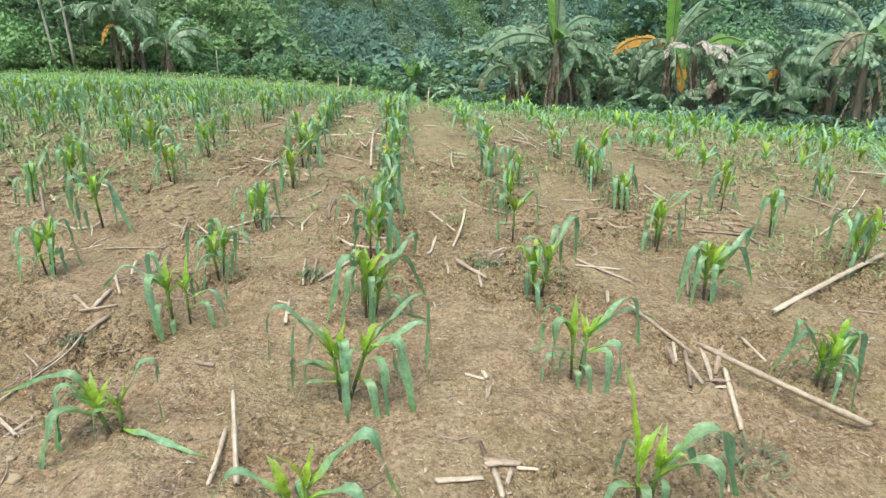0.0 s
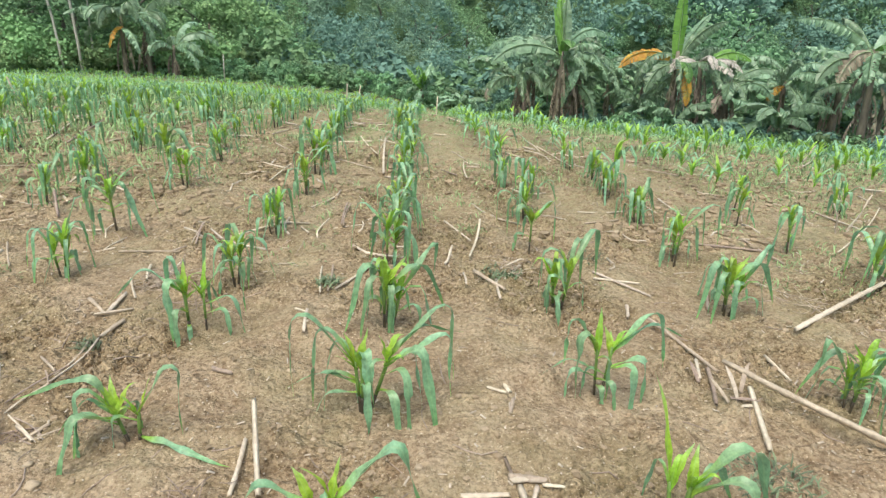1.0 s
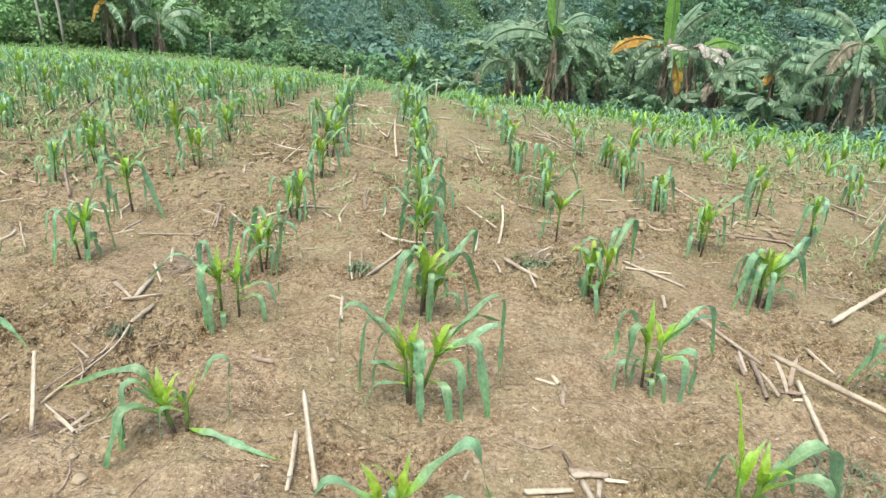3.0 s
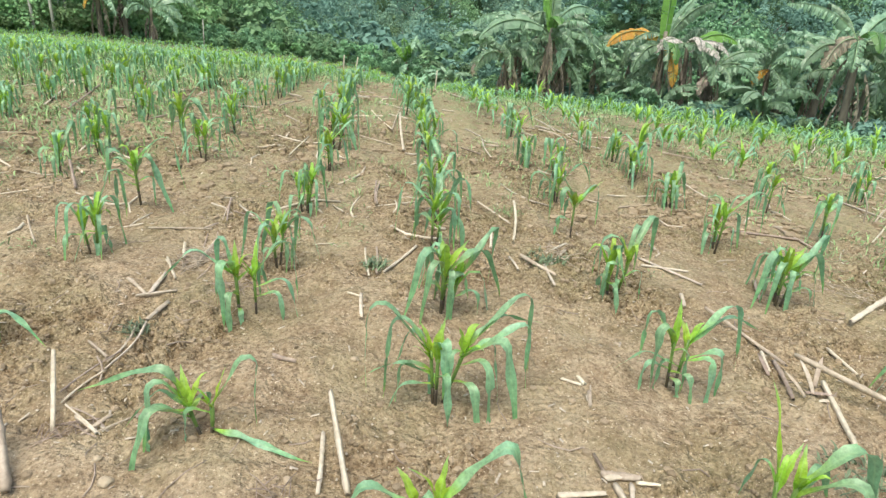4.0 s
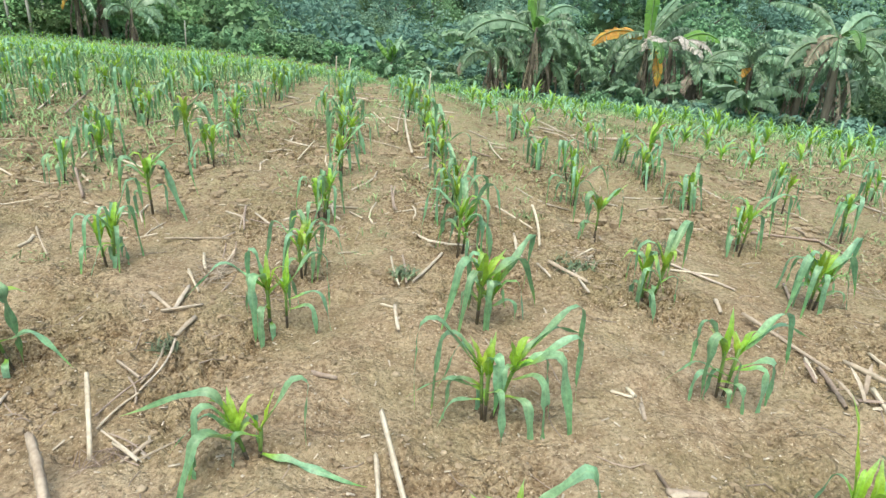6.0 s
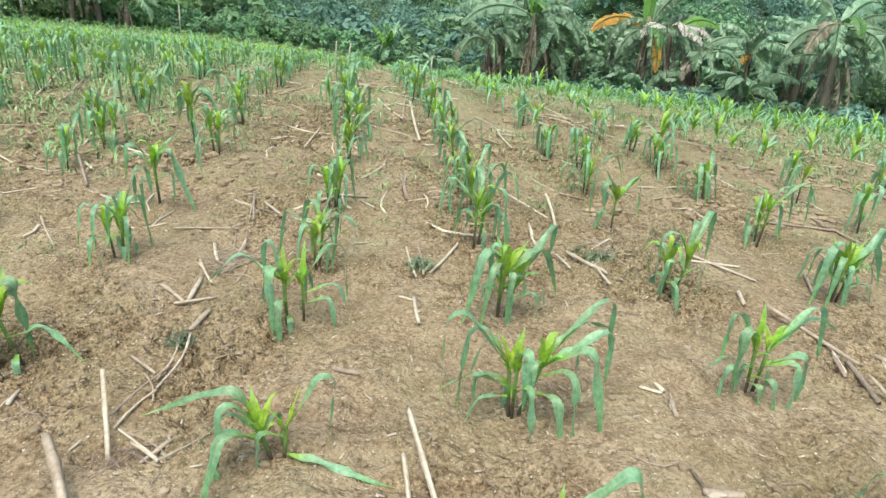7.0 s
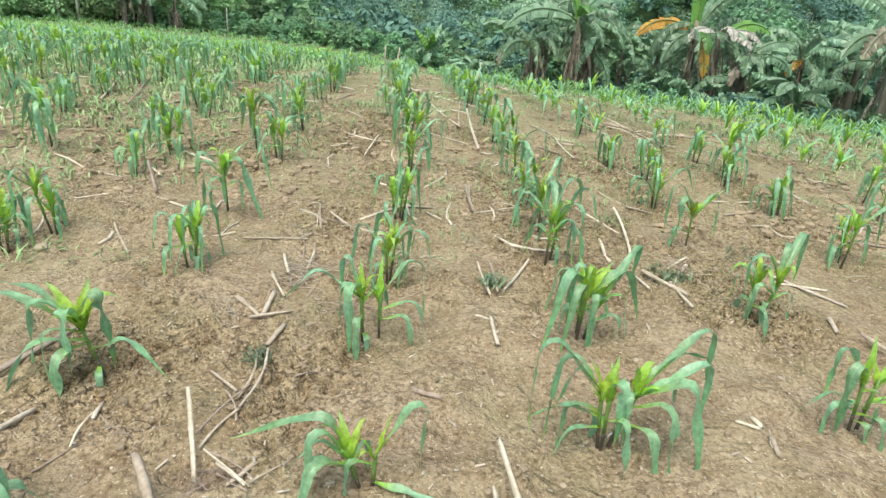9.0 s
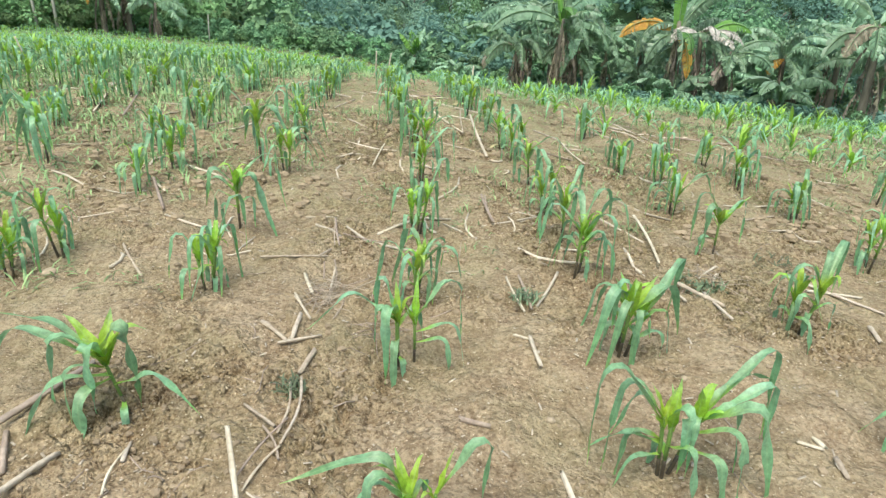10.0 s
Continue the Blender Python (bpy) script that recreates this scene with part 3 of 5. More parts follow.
stalk(0.92, 5.37, 1.03, 5.05, 0.005)
stalk(1.12, 5.71, 1.10, 5.01, 0.005)
stalk(1.10, 5.59, 1.23, 5.55, 0.005)
stalk(1.86, 7.29, 1.85, 6.32, 0.005)
stalk(1.92, 6.87, 2.06, 5.93, 0.005)
stalk(2.45, 4.87, 2.46, 4.45, 0.005)
stalk(-0.39, 2.16, -0.33, 2.21, 0.005)
stalk(-0.43, 2.22, -0.34, 2.14, 0.005)
stalk(-2.44, 6.07, -2.83, 7.39, 0.007)
stalk(-2.11, 5.80, -2.53, 7.29, 0.007)
stalk(-1.33, 4.66, -1.08, 4.48, 0.006)
stalk(-1.224, 3.97, -1.312, 4.128, 0.008, 0.08)
stalk(-1.37, 4.31, -1.29, 4.20, 0.006)
stalk(-1.15, 2.47, -1.02, 2.72, 0.010)
stalk(-1.06, 2.24, -0.98, 2.40, 0.009)
stalk(-1.08, 2.34, -1.13, 2.46, 0.009)
stalk(-0.81, 2.38, -0.82, 2.46, 0.005)
stalk(-0.27, 4.86, -0.21, 5.33, 0.005)
stalk(2.25, 6.63, 2.46, 6.50, 0.005)
stalk(-3.54, 7.37, -3.37, 7.43, 0.006)
stalk(-1.25, 3.56, -1.08, 3.29, 0.005)

# heaps of thin stalks and roots along one furrow: x, y, x, y, radius
for thin in ((-0.39, 3.65, -0.41, 3.92, 0.0035), (-0.38, 3.12, -0.38, 3.52, 0.004), (-0.49, 3.15, -0.42, 3.05, 0.004), (-0.42, 3.08, -0.43, 3.26, 0.003), (-0.34, 3.06, -0.31, 3.18, 0.004),
             (-0.40, 3.12, -0.20, 3.32, 0.004), (-0.36, 3.76, -0.17, 3.72, 0.004), (-0.41, 3.39, -0.42, 3.50, 0.005), (-0.44, 3.52, -0.40, 3.60, 0.006), (-0.45, 3.10, -0.36, 3.30, 0.0025),
             (-0.40, 3.05, -0.34, 3.36, 0.0025), (-0.46, 3.22, -0.37, 3.20, 0.003), (-0.40, 2.68, -0.41, 2.38, 0.006), (-0.41, 2.38, -0.48, 2.25, 0.005), (-0.47, 2.46, -0.41, 2.34, 0.005),
             (-0.47, 2.25, -0.33, 2.14, 0.004), (-0.33, 2.14, -0.24, 2.23, 0.0035), (-0.45, 2.24, -0.33, 2.17, 0.003), (-0.41, 2.19, -0.33, 2.12, 0.003), (-0.49, 2.20, -0.36, 2.21, 0.0025),
             (-0.81, 2.26, -0.82, 2.43, 0.005), (-0.88, 2.20, -0.80, 2.27, 0.004)):
    stalk(*thin[:4], thin[4] * 0.7)


rng = random.Random(63)
for i in range(46):
    y = rng.uniform(5.2, 13)
    x, a, l = rng.uniform(-0.6, 0.75) * y + 0.4, rng.gauss(0.6, 0.7), rng.uniform(0.12, 0.55)
    stalk(x, y, x + l * math.cos(a), y - l * math.sin(a), rng.uniform(0.005, 0.009))

for args in ((0.78, 2.05, 0.013), (0.33, 2.52, 0.014), (-0.25, 1.98, 0.02), (1.27, 2.65, 0.012), (0.80, 2.70, 0.012), (1.15, 3.75, 0.014),
             (-1.42, 3.30, 0.03), (0.20, 1.98, 0.012), (1.88, 3.95, 0.02), (-0.30, 2.05, 0.013), (0.46, 2.20, 0.01), (2.3, 2.9, 0.014)):
    pebble(*args)


def husk(x, y, length, turn, lift):
    """A dry papery strip of maize husk, creased lengthwise, torn at the end and bent near its foot."""
    g = random.Random(int(x * 500 + y * 90))
    v, f = [], []
    bow = g.uniform(-0.25, 0.25)
    px, pz = 0.0, 0.004
    for i in range(13):
        s = i / 12
        w = 0.007 * (0.55 + 0.6 * math.sin(math.pi * min(1, 0.15 + 0.8 * s))) * (1 if s < 0.8 else max(0.15, 1 - (s - 0.8) * 4))
        for j in range(7):
            o = j / 3 - 1
            v.append((px, w * o + bow * length * s * s, pz + 0.35 * w * abs(o) * (1 if j % 2 else 0.4) + g.uniform(-0.0012, 0.0012)))
        el = radians(lift * (1 - 0.5 * s))
        px, pz = px + length / 12 * math.cos(el), pz + length / 12 * math.sin(el)
    for i in range(12):
        for j in range(6):
            q = i * 7 + j
            f.append((q, q + 1, q + 8, q + 7))
    ob = link_mesh("dry_husk", v, f, STRAW if g.random() < 0.5 else STRAW_GREY)
    ob.matrix_basis = pose(x, y, ground_z(x, y), 0, 0, turn)
    solid = ob.modifiers.new("thickness", "SOLIDIFY")
    solid.thickness = 0.0015
    tagged(ob, "pale papery dry maize husk on the soil", "husk", "maize husks")


husk(1.84, 2.36, 0.12, 100, 58)
husk(1.80, 2.34, 0.10, 125, 44)
husk(1.87, 2.40, 0.11, 70, 66)
husk(1.82, 2.37, 0.09, -15, 8)
husk(1.77, 2.50, 0.09, 95, 35)
husk(1.90, 2.34, 0.08, 200, 12)
husk(2.62, 3.0, 0.12, 20, 12)
husk(2.72, 2.95, 0.10, -40, 12)


def standing_stalk(x, y, tall, r, lean):
    """A broken dry stalk still standing in the row."""
    n = 8
    pts = [(lean * tall * (i / n) ** 1.4, 0.01 * math.sin(i), tall * i / n - 0.03) for i in range(n + 1)]
    v, f = tube(pts, [r * (1.1 if i % 3 == 0 else 0.95) * (1.1 - 0.3 * i / n) for i in range(n + 1)], 8)
    ob = link_mesh("standing_stalk", v, f, STRAW)
    ob.location = (x, y, ground_z(x, y))
    tagged(ob, "broken pale maize stalk standing in the row", "stalk", "standing stalks")


standing_stalk(0.98, 10.8, 0.34, 0.012, 0.06)
standing_stalk(-0.47, 11.1, 0.42, 0.012, 0.03)
standing_stalk(-0.29, 11.0, 0.40, 0.011, 0.14)
standing_stalk(3.35, 4.15, 0.28, 0.006, 0.4)
standing_stalk(3.33, 4.2, 0.22, 0.005, -0.25)
standing_stalk(5.1, 7.6, 0.26, 0.009, 0.5)
standing_stalk(7.2, 14.0, 0.5, 0.016, -0.15)
standing_stalk(-4.6, 9.3, 0.35, 0.012, -0.3)


def tangle(x, y, r, n):
    """Thin dry roots and straw fibres in a loose heap."""
    g = random.Random(int(x * 77 + y * 31))
    st = ([], [])
    for i in range(n):
        a, b2 = g.uniform(0, 6.28), g.uniform(-0.2, 0.2)
        cx, cy, l = g.gauss(0, r * 0.4), g.gauss(0, r * 0.4), g.uniform(0.4, 1.2) * r
        pts = [(cx + l * s * math.cos(a + b2 * s), cy + l * s * math.sin(a + b2 * s), 0.012 + 0.012 * math.sin(3 * s + i) + 0.008 * g.random()) for s in (-0.5, -0.2, 0.15, 0.5)]
        v, f = tube(pts, [0.0008, 0.0014, 0.0014, 0.0007], 5)
        merge(st, v, f)
    ob = link_mesh("straw_tangle", *st, STRAW_GREY)
    ob.location = (x, y, ground_z(x, y))
    tagged(ob, "loose tangle of dry roots and straw fibres", "straw", kind="stuff")


tangle(-0.40, 2.18, 0.13, 60)
tangle(-0.39, 3.20, 0.15, 60)
tangle(-0.16, 2.95, 0.12, 20)
tangle(1.20, 3.40, 0.14, 20)
tangle(0.18, 1.92, 0.10, 16)
tangle(2.55, 3.2, 0.2, 20)


litter(420, 61, 3.4, 16, 0.003, 0.008, 0.08, 0.42, STRAW, "stalk_litter", "thin pale broken stalk bits scattered over the soil")
litter(260, 62, 1.7, 8, 0.0012, 0.0028, 0.04, 0.16, STRAW_GREY, "root_litter", "fine grey dry roots and straws on the soil")


# ---- maize ----
def steps(segs, cols):
    """How far along the blade, and how far off the midrib, each vertex of a leaf strip lies."""
    return np.repeat(np.arange(segs + 1) / segs, cols + 1), np.tile(np.abs(np.linspace(-1, 1, cols + 1)), segs + 1)


def leaf_strip(g, base, az, length, width, p0, p1, power=1.2, segs=14, cols=4, fold=0.35, twist=0.0, curl=0.0, wave=0.12, knee=None, soft=0.26):
    """A tapering leaf blade along an arching midrib, folded to a V that opens past the knee, with a rippled margin. Angles in degrees."""
    v, f = [], []
    p = Vector(base)
    ds = length / segs
    ph = g.uniform(0, 6)
    turn = 0.0 if knee is None else knee
    for i in range(segs + 1):
        s = i / segs
        bend = s ** power if knee is None else float(sstep(knee - soft, knee + soft, s))
        el = radians(p0 + (p1 - p0) * bend)
        a = az + curl * s + 0.12 * math.sin(ph + 6 * s) * s
        el += 0.1 * math.sin(2 * ph + 9 * s) * s
        d = Vector((math.cos(a) * math.cos(el), math.sin(a) * math.cos(el), math.sin(el)))
        side = Vector((-math.sin(a), math.cos(a), 0))
        up = d.cross(side) * -1
        if up.z < 0 and abs(el) < 1.5:
            up = -up
        tw = twist * max(0.0, s - turn * 0.6)
        side, up = side * math.cos(tw) + up * math.sin(tw), up * math.cos(tw) - side * math.sin(tw)
        w = width * 0.54 * min(1.0, 0.42 + 1.7 * s) * max(0.012, 1 - s ** 1.75) * (1 + 0.09 * math.sin(ph + 23 * s))
        vee = fold * (1.5 - 1.1 * bend)
        for j in range(cols + 1):
            o = 2 * j / cols - 1
            rip = wave * w * math.sin(ph + 17 * s + (2.2 if o > 0 else 0)) * abs(o)
            v.append(tuple(p + side * (o * w) + up * (vee * w * abs(o) + rip)))
        p = p + d * ds
    for i in range(segs):
        for j in range(cols):
            q = i * (cols + 1) + j
            f.append((q, q + 1, q + cols + 2, q + cols + 1))
    return v, f


def shoot(g, root, b0, b1):
    """One slender stem with its dark earthy foot."""
    rb = g.uniform(0.0042, 0.0055)
    v, f = tube([tuple(b0.lerp(b1, s)) for s in (0.38, 0.6, 0.8, 1.0)], [rb * 1.05, rb * 1.2, rb * 1.2, rb * 0.8], 8)
    stem = link_mesh("stem", v, f, STEM, root)
    v, f = tube([tuple(b0.lerp(b1, s)) for s in (0, 0.13, 0.27, 0.39)], [rb * 1.2, rb * 1.12, rb * 1.05, rb * 1.09], 8)
    link_mesh("stem_base", v, f, STEM_BASE, stem, "dark brown lower stem")


def maize(seed, tall=0.3, stems=2, leaves=6):
    """A hill of young maize: one to three shoots from one foot, blades that rise lime-green, fold over and hang blue-green, and a broad young whorl."""
    g = random.Random(seed)
    root = new("maize_plant")
    fan0 = g.uniform(0, 6.28)
    for k in range(stems):
        a0 = fan0 + k * 6.28 / stems + g.uniform(-0.4, 0.4)
        off = 0.003 if stems == 1 else g.uniform(0.008, 0.018)
        h = tall * g.uniform(0.5, 0.66) * (1 if k == 0 else g.uniform(0.7, 0.95))
        lean = g.uniform(0.03, 0.12) if stems == 1 else g.uniform(0.05, 0.22)
        way = Vector((math.cos(a0), math.sin(a0), 0))
        b0 = way * off - Vector((0, 0, 0.015))
        b1 = way * (off + h * lean) + Vector((0, 0, h))
        shoot(g, root, b0, b1)
        plane = g.uniform(0, 3.14)
        for i in range(leaves):
            s = 0.5 + 0.48 * i / max(1, leaves - 1)
            az = plane + math.pi * (i % 2) + g.uniform(-0.75, 0.75)
            low = i < 2
            length = tall * (g.uniform(0.5, 0.9) if low else g.uniform(0.7, 1.5))
            p0 = g.uniform(10, 50) if low else g.uniform(38, 76)
            p1 = g.uniform(-95, -82) if g.random() < 0.75 else g.uniform(-86, -62)
            v, f = leaf_strip(g, tuple(b0.lerp(b1, s)), az, length, tall * g.uniform(0.055, 0.1) * (0.85 if low else 1), p0, p1, 1.0, fold=g.uniform(0.15, 0.5),
                              wave=g.uniform(0.2, 0.5), twist=g.uniform(-2.2, 2.2), curl=g.uniform(-0.8, 0.8), knee=g.uniform(0.14, 0.5), soft=g.uniform(0.06, 0.2))
            link_mesh("leaf", v, f, LEAF, root, along=steps(14, 4))
        if g.random() < 0.12:
            v, f = leaf_strip(g, tuple(b0.lerp(b1, 0.25)), g.uniform(0, 6.28), tall * 0.55, tall * 0.06, 15, -50, 1.0, segs=8, twist=g.uniform(-2, 2))
            link_mesh("withered_leaf", v, f, LEAF_DRY, root, "withered yellow-brown lower leaf")
        for i in range(3):
            az = plane + 1.3 + i * 2.3 + g.uniform(-0.5, 0.5)
            over = g.random() < 0.6
            v, f = leaf_strip(g, tuple(b0.lerp(b1, 0.82)), az, tall * (g.uniform(0.45, 0.65) if over else g.uniform(0.28, 0.45)), tall * g.uniform(0.075, 0.11), g.uniform(64, 86),
                              g.uniform(-85, -40) if over else g.uniform(30, 65), 2.0, segs=10, fold=0.3, twist=g.uniform(-0.8, 0.8), wave=0.3,
                              knee=g.uniform(0.55, 0.72) if over else None, soft=0.16)
            link_mesh("whorl_leaf", v, f, LEAF_LIME, root, "upright lime-green young leaf", along=steps(10, 4))
    return tagged(root, "young maize plant with drooping blue-green leaves in bare soil", "maize plant", "maize plants")


planted = []


def shaped(name_label, x, y, stems, blades, whorls, seed):
    """A maize plant with its own habit. stems: (foot direction, foot offset, lean direction, lean, height); blades: (stem, height share, direction, length, start angle,
    end angle, knee, width); whorls: (stem, direction, length, start angle, end angle, width)."""
    g = random.Random(seed)
    root = new("maize_plant")
    tops = []
    for fa, fo, a, lean, h in stems:
        b0 = Vector((fo * math.cos(radians(fa)), fo * math.sin(radians(fa)), -0.02))
        b1 = b0 + Vector((h * lean * math.cos(radians(a)), h * lean * math.sin(radians(a)), h + 0.02))
        tops.append((b0, b1))
        shoot(g, root, b0, b1)
    fine = [(k, g.uniform(0.4, 0.95), g.uniform(0, 360), g.uniform(0.18, 0.34), g.uniform(20, 66), g.uniform(-94, -70), g.uniform(0.2, 0.42), g.uniform(0.022, 0.032)) for k in range(len(stems))]
    for k, s, az, length, p0, p1, knee, width in list(blades) + fine:
        v, f = leaf_strip(g, tuple(tops[k][0].lerp(tops[k][1], s)), radians(az), length, width * 0.78, p0, p1, 1.0, segs=22, fold=g.uniform(0.2, 0.5), wave=g.uniform(0.25, 0.5),
                          twist=g.uniform(-1.6, 1.6), curl=g.uniform(-0.3, 0.3), knee=knee * 0.9, soft=g.uniform(0.06, 0.14))
        link_mesh("leaf", v, f, LEAF, root, along=steps(22, 4))
    wisps = [(k, g.uniform(0, 360), g.uniform(0.10, 0.17), g.uniform(58, 82), g.uniform(-60, 50), g.uniform(0.026, 0.034)) for k in range(len(stems))]
    for k, az, length, p0, p1, width in list(whorls) + wisps:
        v, f = leaf_strip(g, tuple(tops[k][0].lerp(tops[k][1], 0.84)), radians(az), length * 0.9, width * 0.72, p0 - g.uniform(0, 12), p1, 2.2, segs=12, fold=0.3, twist=g.uniform(-0.5, 0.5), wave=0.3,
                          knee=0.66 if p1 < 0 else None, soft=0.18)
        link_mesh("whorl_leaf", v, f, LEAF_LIME, root, "upright lime-green young leaf", along=steps(12, 4))
    root.location = (x, y, ground_z(x, y) - 0.004)
    planted.append((x, y))
    return tagged(root, name_label, "maize plant", "maize plants")


VARIANTS = [maize(100 + i, stems=(3, 1, 2, 2, 2, 2, 2, 1, 3, 2, 1, 2)[i], leaves=(5, 8, 6, 7, 6, 6, 6, 9, 5, 6, 7, 6)[i]) for i in range(12)]
used = set()


def plant(x, y, tall=0.3, kind=None, turn=None):
    """Sets a maize plant on the soil."""
    g = random.Random(int(x * 733 + y * 1571))
    i = g.randrange(len(VARIANTS)) if kind is None else kind
    k = tall / 0.3 * (1.15 if y > 2.8 else 1.0)
    rz = g.uniform(0, 360) if turn is None else turn
    m = pose(x, y, ground_z(x, y) - 0.004, g.uniform(-4, 4), g.uniform(-4, 4), rz)
    if i in used:
        ob = copy_thing(VARIANTS[i], m)
    else:
        ob = VARIANTS[i]
        ob.matrix_basis = m
        used.add(i)
    ob.scale = (k, k, k)
    planted.append((x, y))
    return ob


shaped("three-stemmed young maize plant with long drooping teal leaves", 0.60, 2.35,
       [(180, 0.010, 172, 0.08, 0.19), (250, 0.012, 80, 0.03, 0.19), (10, 0.012, 8, 0.36, 0.20)],
       [(0, 0.95, 178, 0.47, 58, -84, 0.36, 0.036), (0, 0.9, 188, 0.58, 54, -88, 0.48, 0.032), (0, 0.6, 184, 0.25, 26, -24, 0.5, 0.030), (0, 0.45, 205, 0.22, 15, -60, 0.5, 0.026),
        (2, 0.95, 18, 0.30, 46, -18, 0.55, 0.038), (1, 0.95, 292, 0.27, 72, -91, 0.28, 0.050), (2, 0.85, 322, 0.52, 40, -80, 0.34, 0.054), (2, 0.7, 310, 0.42, 34, -84, 0.34, 0.042),
        (1, 0.6, 284, 0.36, 32, -82, 0.3, 0.040), (2, 0.45, 300, 0.36, 26, -80, 0.32, 0.038), (2, 0.9, 2, 0.46, 28, -88, 0.5, 0.038), (2, 0.95, 14, 0.56, 46, -90, 0.5, 0.034),
        (0, 0.85, 155, 0.30, 60, -70, 0.4, 0.032), (2, 0.8, 345, 0.34, 44, -84, 0.36, 0.034)],
       [(0, 150, 0.15, 78, 50, 0.040), (1, 60, 0.16, 86, 66, 0.046), (1, 250, 0.13, 80, 40, 0.042), (2, 40, 0.17, 76, -30, 0.05), (2, 230, 0.15, 84, 55, 0.046), (0, 40, 0.13, 84, 60, 0.038)], 11)
shaped("low young maize plant with one leaf lying on the soil", -0.045, 2.14,
       [(180, 0.012, 170, 0.36, 0.10), (20, 0.012, 20, 0.10, 0.10)],
       [(0, 0.95, 176, 0.36, 66, -18, 0.36, 0.036), (0, 0.95, 200, 0.36, 56, -82, 0.34, 0.038), (0, 0.75, 226, 0.38, 30, -72, 0.34, 0.038), (0, 0.8, 190, 0.26, 48, -50, 0.4, 0.030),
        (1, 0.95, 6, 0.44, 58, -94, 0.44, 0.036), (1, 0.3, 340, 0.30, -4, -10, 0.5, 0.034), (0, 0.6, 205, 0.34, 34, -84, 0.36, 0.03)],
       [(0, 165, 0.17, 72, -30, 0.044), (0, 120, 0.14, 78, 40, 0.040), (1, 30, 0.16, 76, 60, 0.026), (1, 200, 0.10, 80, 50, 0.024), (0, 260, 0.12, 70, 20, 0.036)], 12)
shaped("upright two-stemmed young maize plant with spreading leaves", 1.39, 2.44,
       [(190, 0.010, 160, 0.03, 0.19), (10, 0.014, 15, 0.14, 0.18)],
       [(0, 0.95, 205, 0.36, 60, -91, 0.28, 0.044), (0, 0.9, 178, 0.34, 58, -84, 0.46, 0.036), (0, 0.45, 196, 0.25, 25, -82, 0.42, 0.030), (0, 0.55, 184, 0.24, 30, -30, 0.5, 0.026),
        (1, 0.95, 5, 0.46, 46, -84, 0.46, 0.036), (1, 0.9, 12, 0.36, 36, -26, 0.5, 0.034), (1, 0.6, 312, 0.38, 30, -90, 0.28, 0.042), (1, 0.6, 340, 0.34, 34, -88, 0.38, 0.036),
        (0, 0.3, 282, 0.17, 20, -88, 0.3, 0.028), (0, 0.4, 300, 0.22, 20, -80, 0.36, 0.028)],
       [(0, 75, 0.19, 87, 72, 0.040), (0, 165, 0.13, 74, 20, 0.038), (1, 25, 0.15, 64, -10, 0.036), (1, 110, 0.12, 78, 40, 0.036)], 13)
shaped("young maize plant with a leaning stem and hanging leaves", -0.86, 2.58,
       [(0, 0.0, 172, 0.32, 0.20)],
       [(0, 1, 352, 0.38, 60, -86, 0.3, 0.062), (0, 0.95, 200, 0.42, 46, -88, 0.33, 0.050), (0, 0.95, 262, 0.36, 56, -91, 0.26, 0.052), (0, 0.7, 216, 0.42, 14, -64, 0.36, 0.046),
        (0, 0.65, 250, 0.38, 6, -86, 0.3, 0.046), (0, 0.3, 292, 0.19, 2, -88, 0.3, 0.03), (0, 0.55, 350, 0.30, 24, -40, 0.5, 0.036), (0, 1, 174, 0.36, 36, -6, 0.5, 0.042), (0, 0.9, 185, 0.50, 30, -60, 0.5, 0.042)],
       [(0, 90, 0.18, 76, 30, 0.062), (0, 25, 0.20, 66, -30, 0.066), (0, 155, 0.21, 58, 10, 0.058), (0, 250, 0.15, 64, 0, 0.058)], 14)
shaped("young maize plant with two dark stems and drooping leaves", -0.10, 2.80,
       [(200, 0.010, 180, 0.03, 0.19), (30, 0.05, 100, 0.05, 0.17)],
       [(0, 0.95, 248, 0.38, 58, -91, 0.26, 0.044), (0, 0.9, 192, 0.25, 52, -88, 0.34, 0.036), (0, 0.9, 180, 0.40, 38, -46, 0.46, 0.034), (0, 0.95, 165, 0.34, 72, -86, 0.46, 0.034),
        (1, 0.95, 4, 0.43, 54, -90, 0.46, 0.034), (1, 0.7, 342, 0.34, 26, -76, 0.42, 0.034), (1, 0.5, 333, 0.30, 24, -84, 0.4, 0.030), (0, 0.3, 292, 0.16, 10, -86, 0.3, 0.028), (0, 0.55, 265, 0.36, 34, -90, 0.26, 0.036)],
       [(0, 100, 0.17, 84, 62, 0.040), (0, 230, 0.14, 76, -20, 0.040), (1, 80, 0.19, 84, 60, 0.036), (1, 200, 0.14, 78, 40, 0.036)], 15)
shaped("young maize plant with broad arching leaves beside dry stalks", 0.55, 1.80,
       [(180, 0.012, 175, 0.10, 0.13), (10, 0.012, 10, 0.10, 0.14)],
       [(1, 0.95, 5, 0.46, 46, -72, 0.50, 0.050), (1, 0.7, 330, 0.42, 36, -70, 0.45, 0.046), (0, 0.9, 182, 0.32, 36, -58, 0.50, 0.042), (0, 0.6, 215, 0.33, 30, -70, 0.45, 0.038), (1, 0.5, 280, 0.28, 30, -75, 0.36, 0.036)],
       [(0, 150, 0.14, 74, 30, 0.044), (1, 60, 0.15, 80, 45, 0.044), (1, 20, 0.12, 66, -10, 0.04), (0, 260, 0.12, 72, 20, 0.042)], 16)
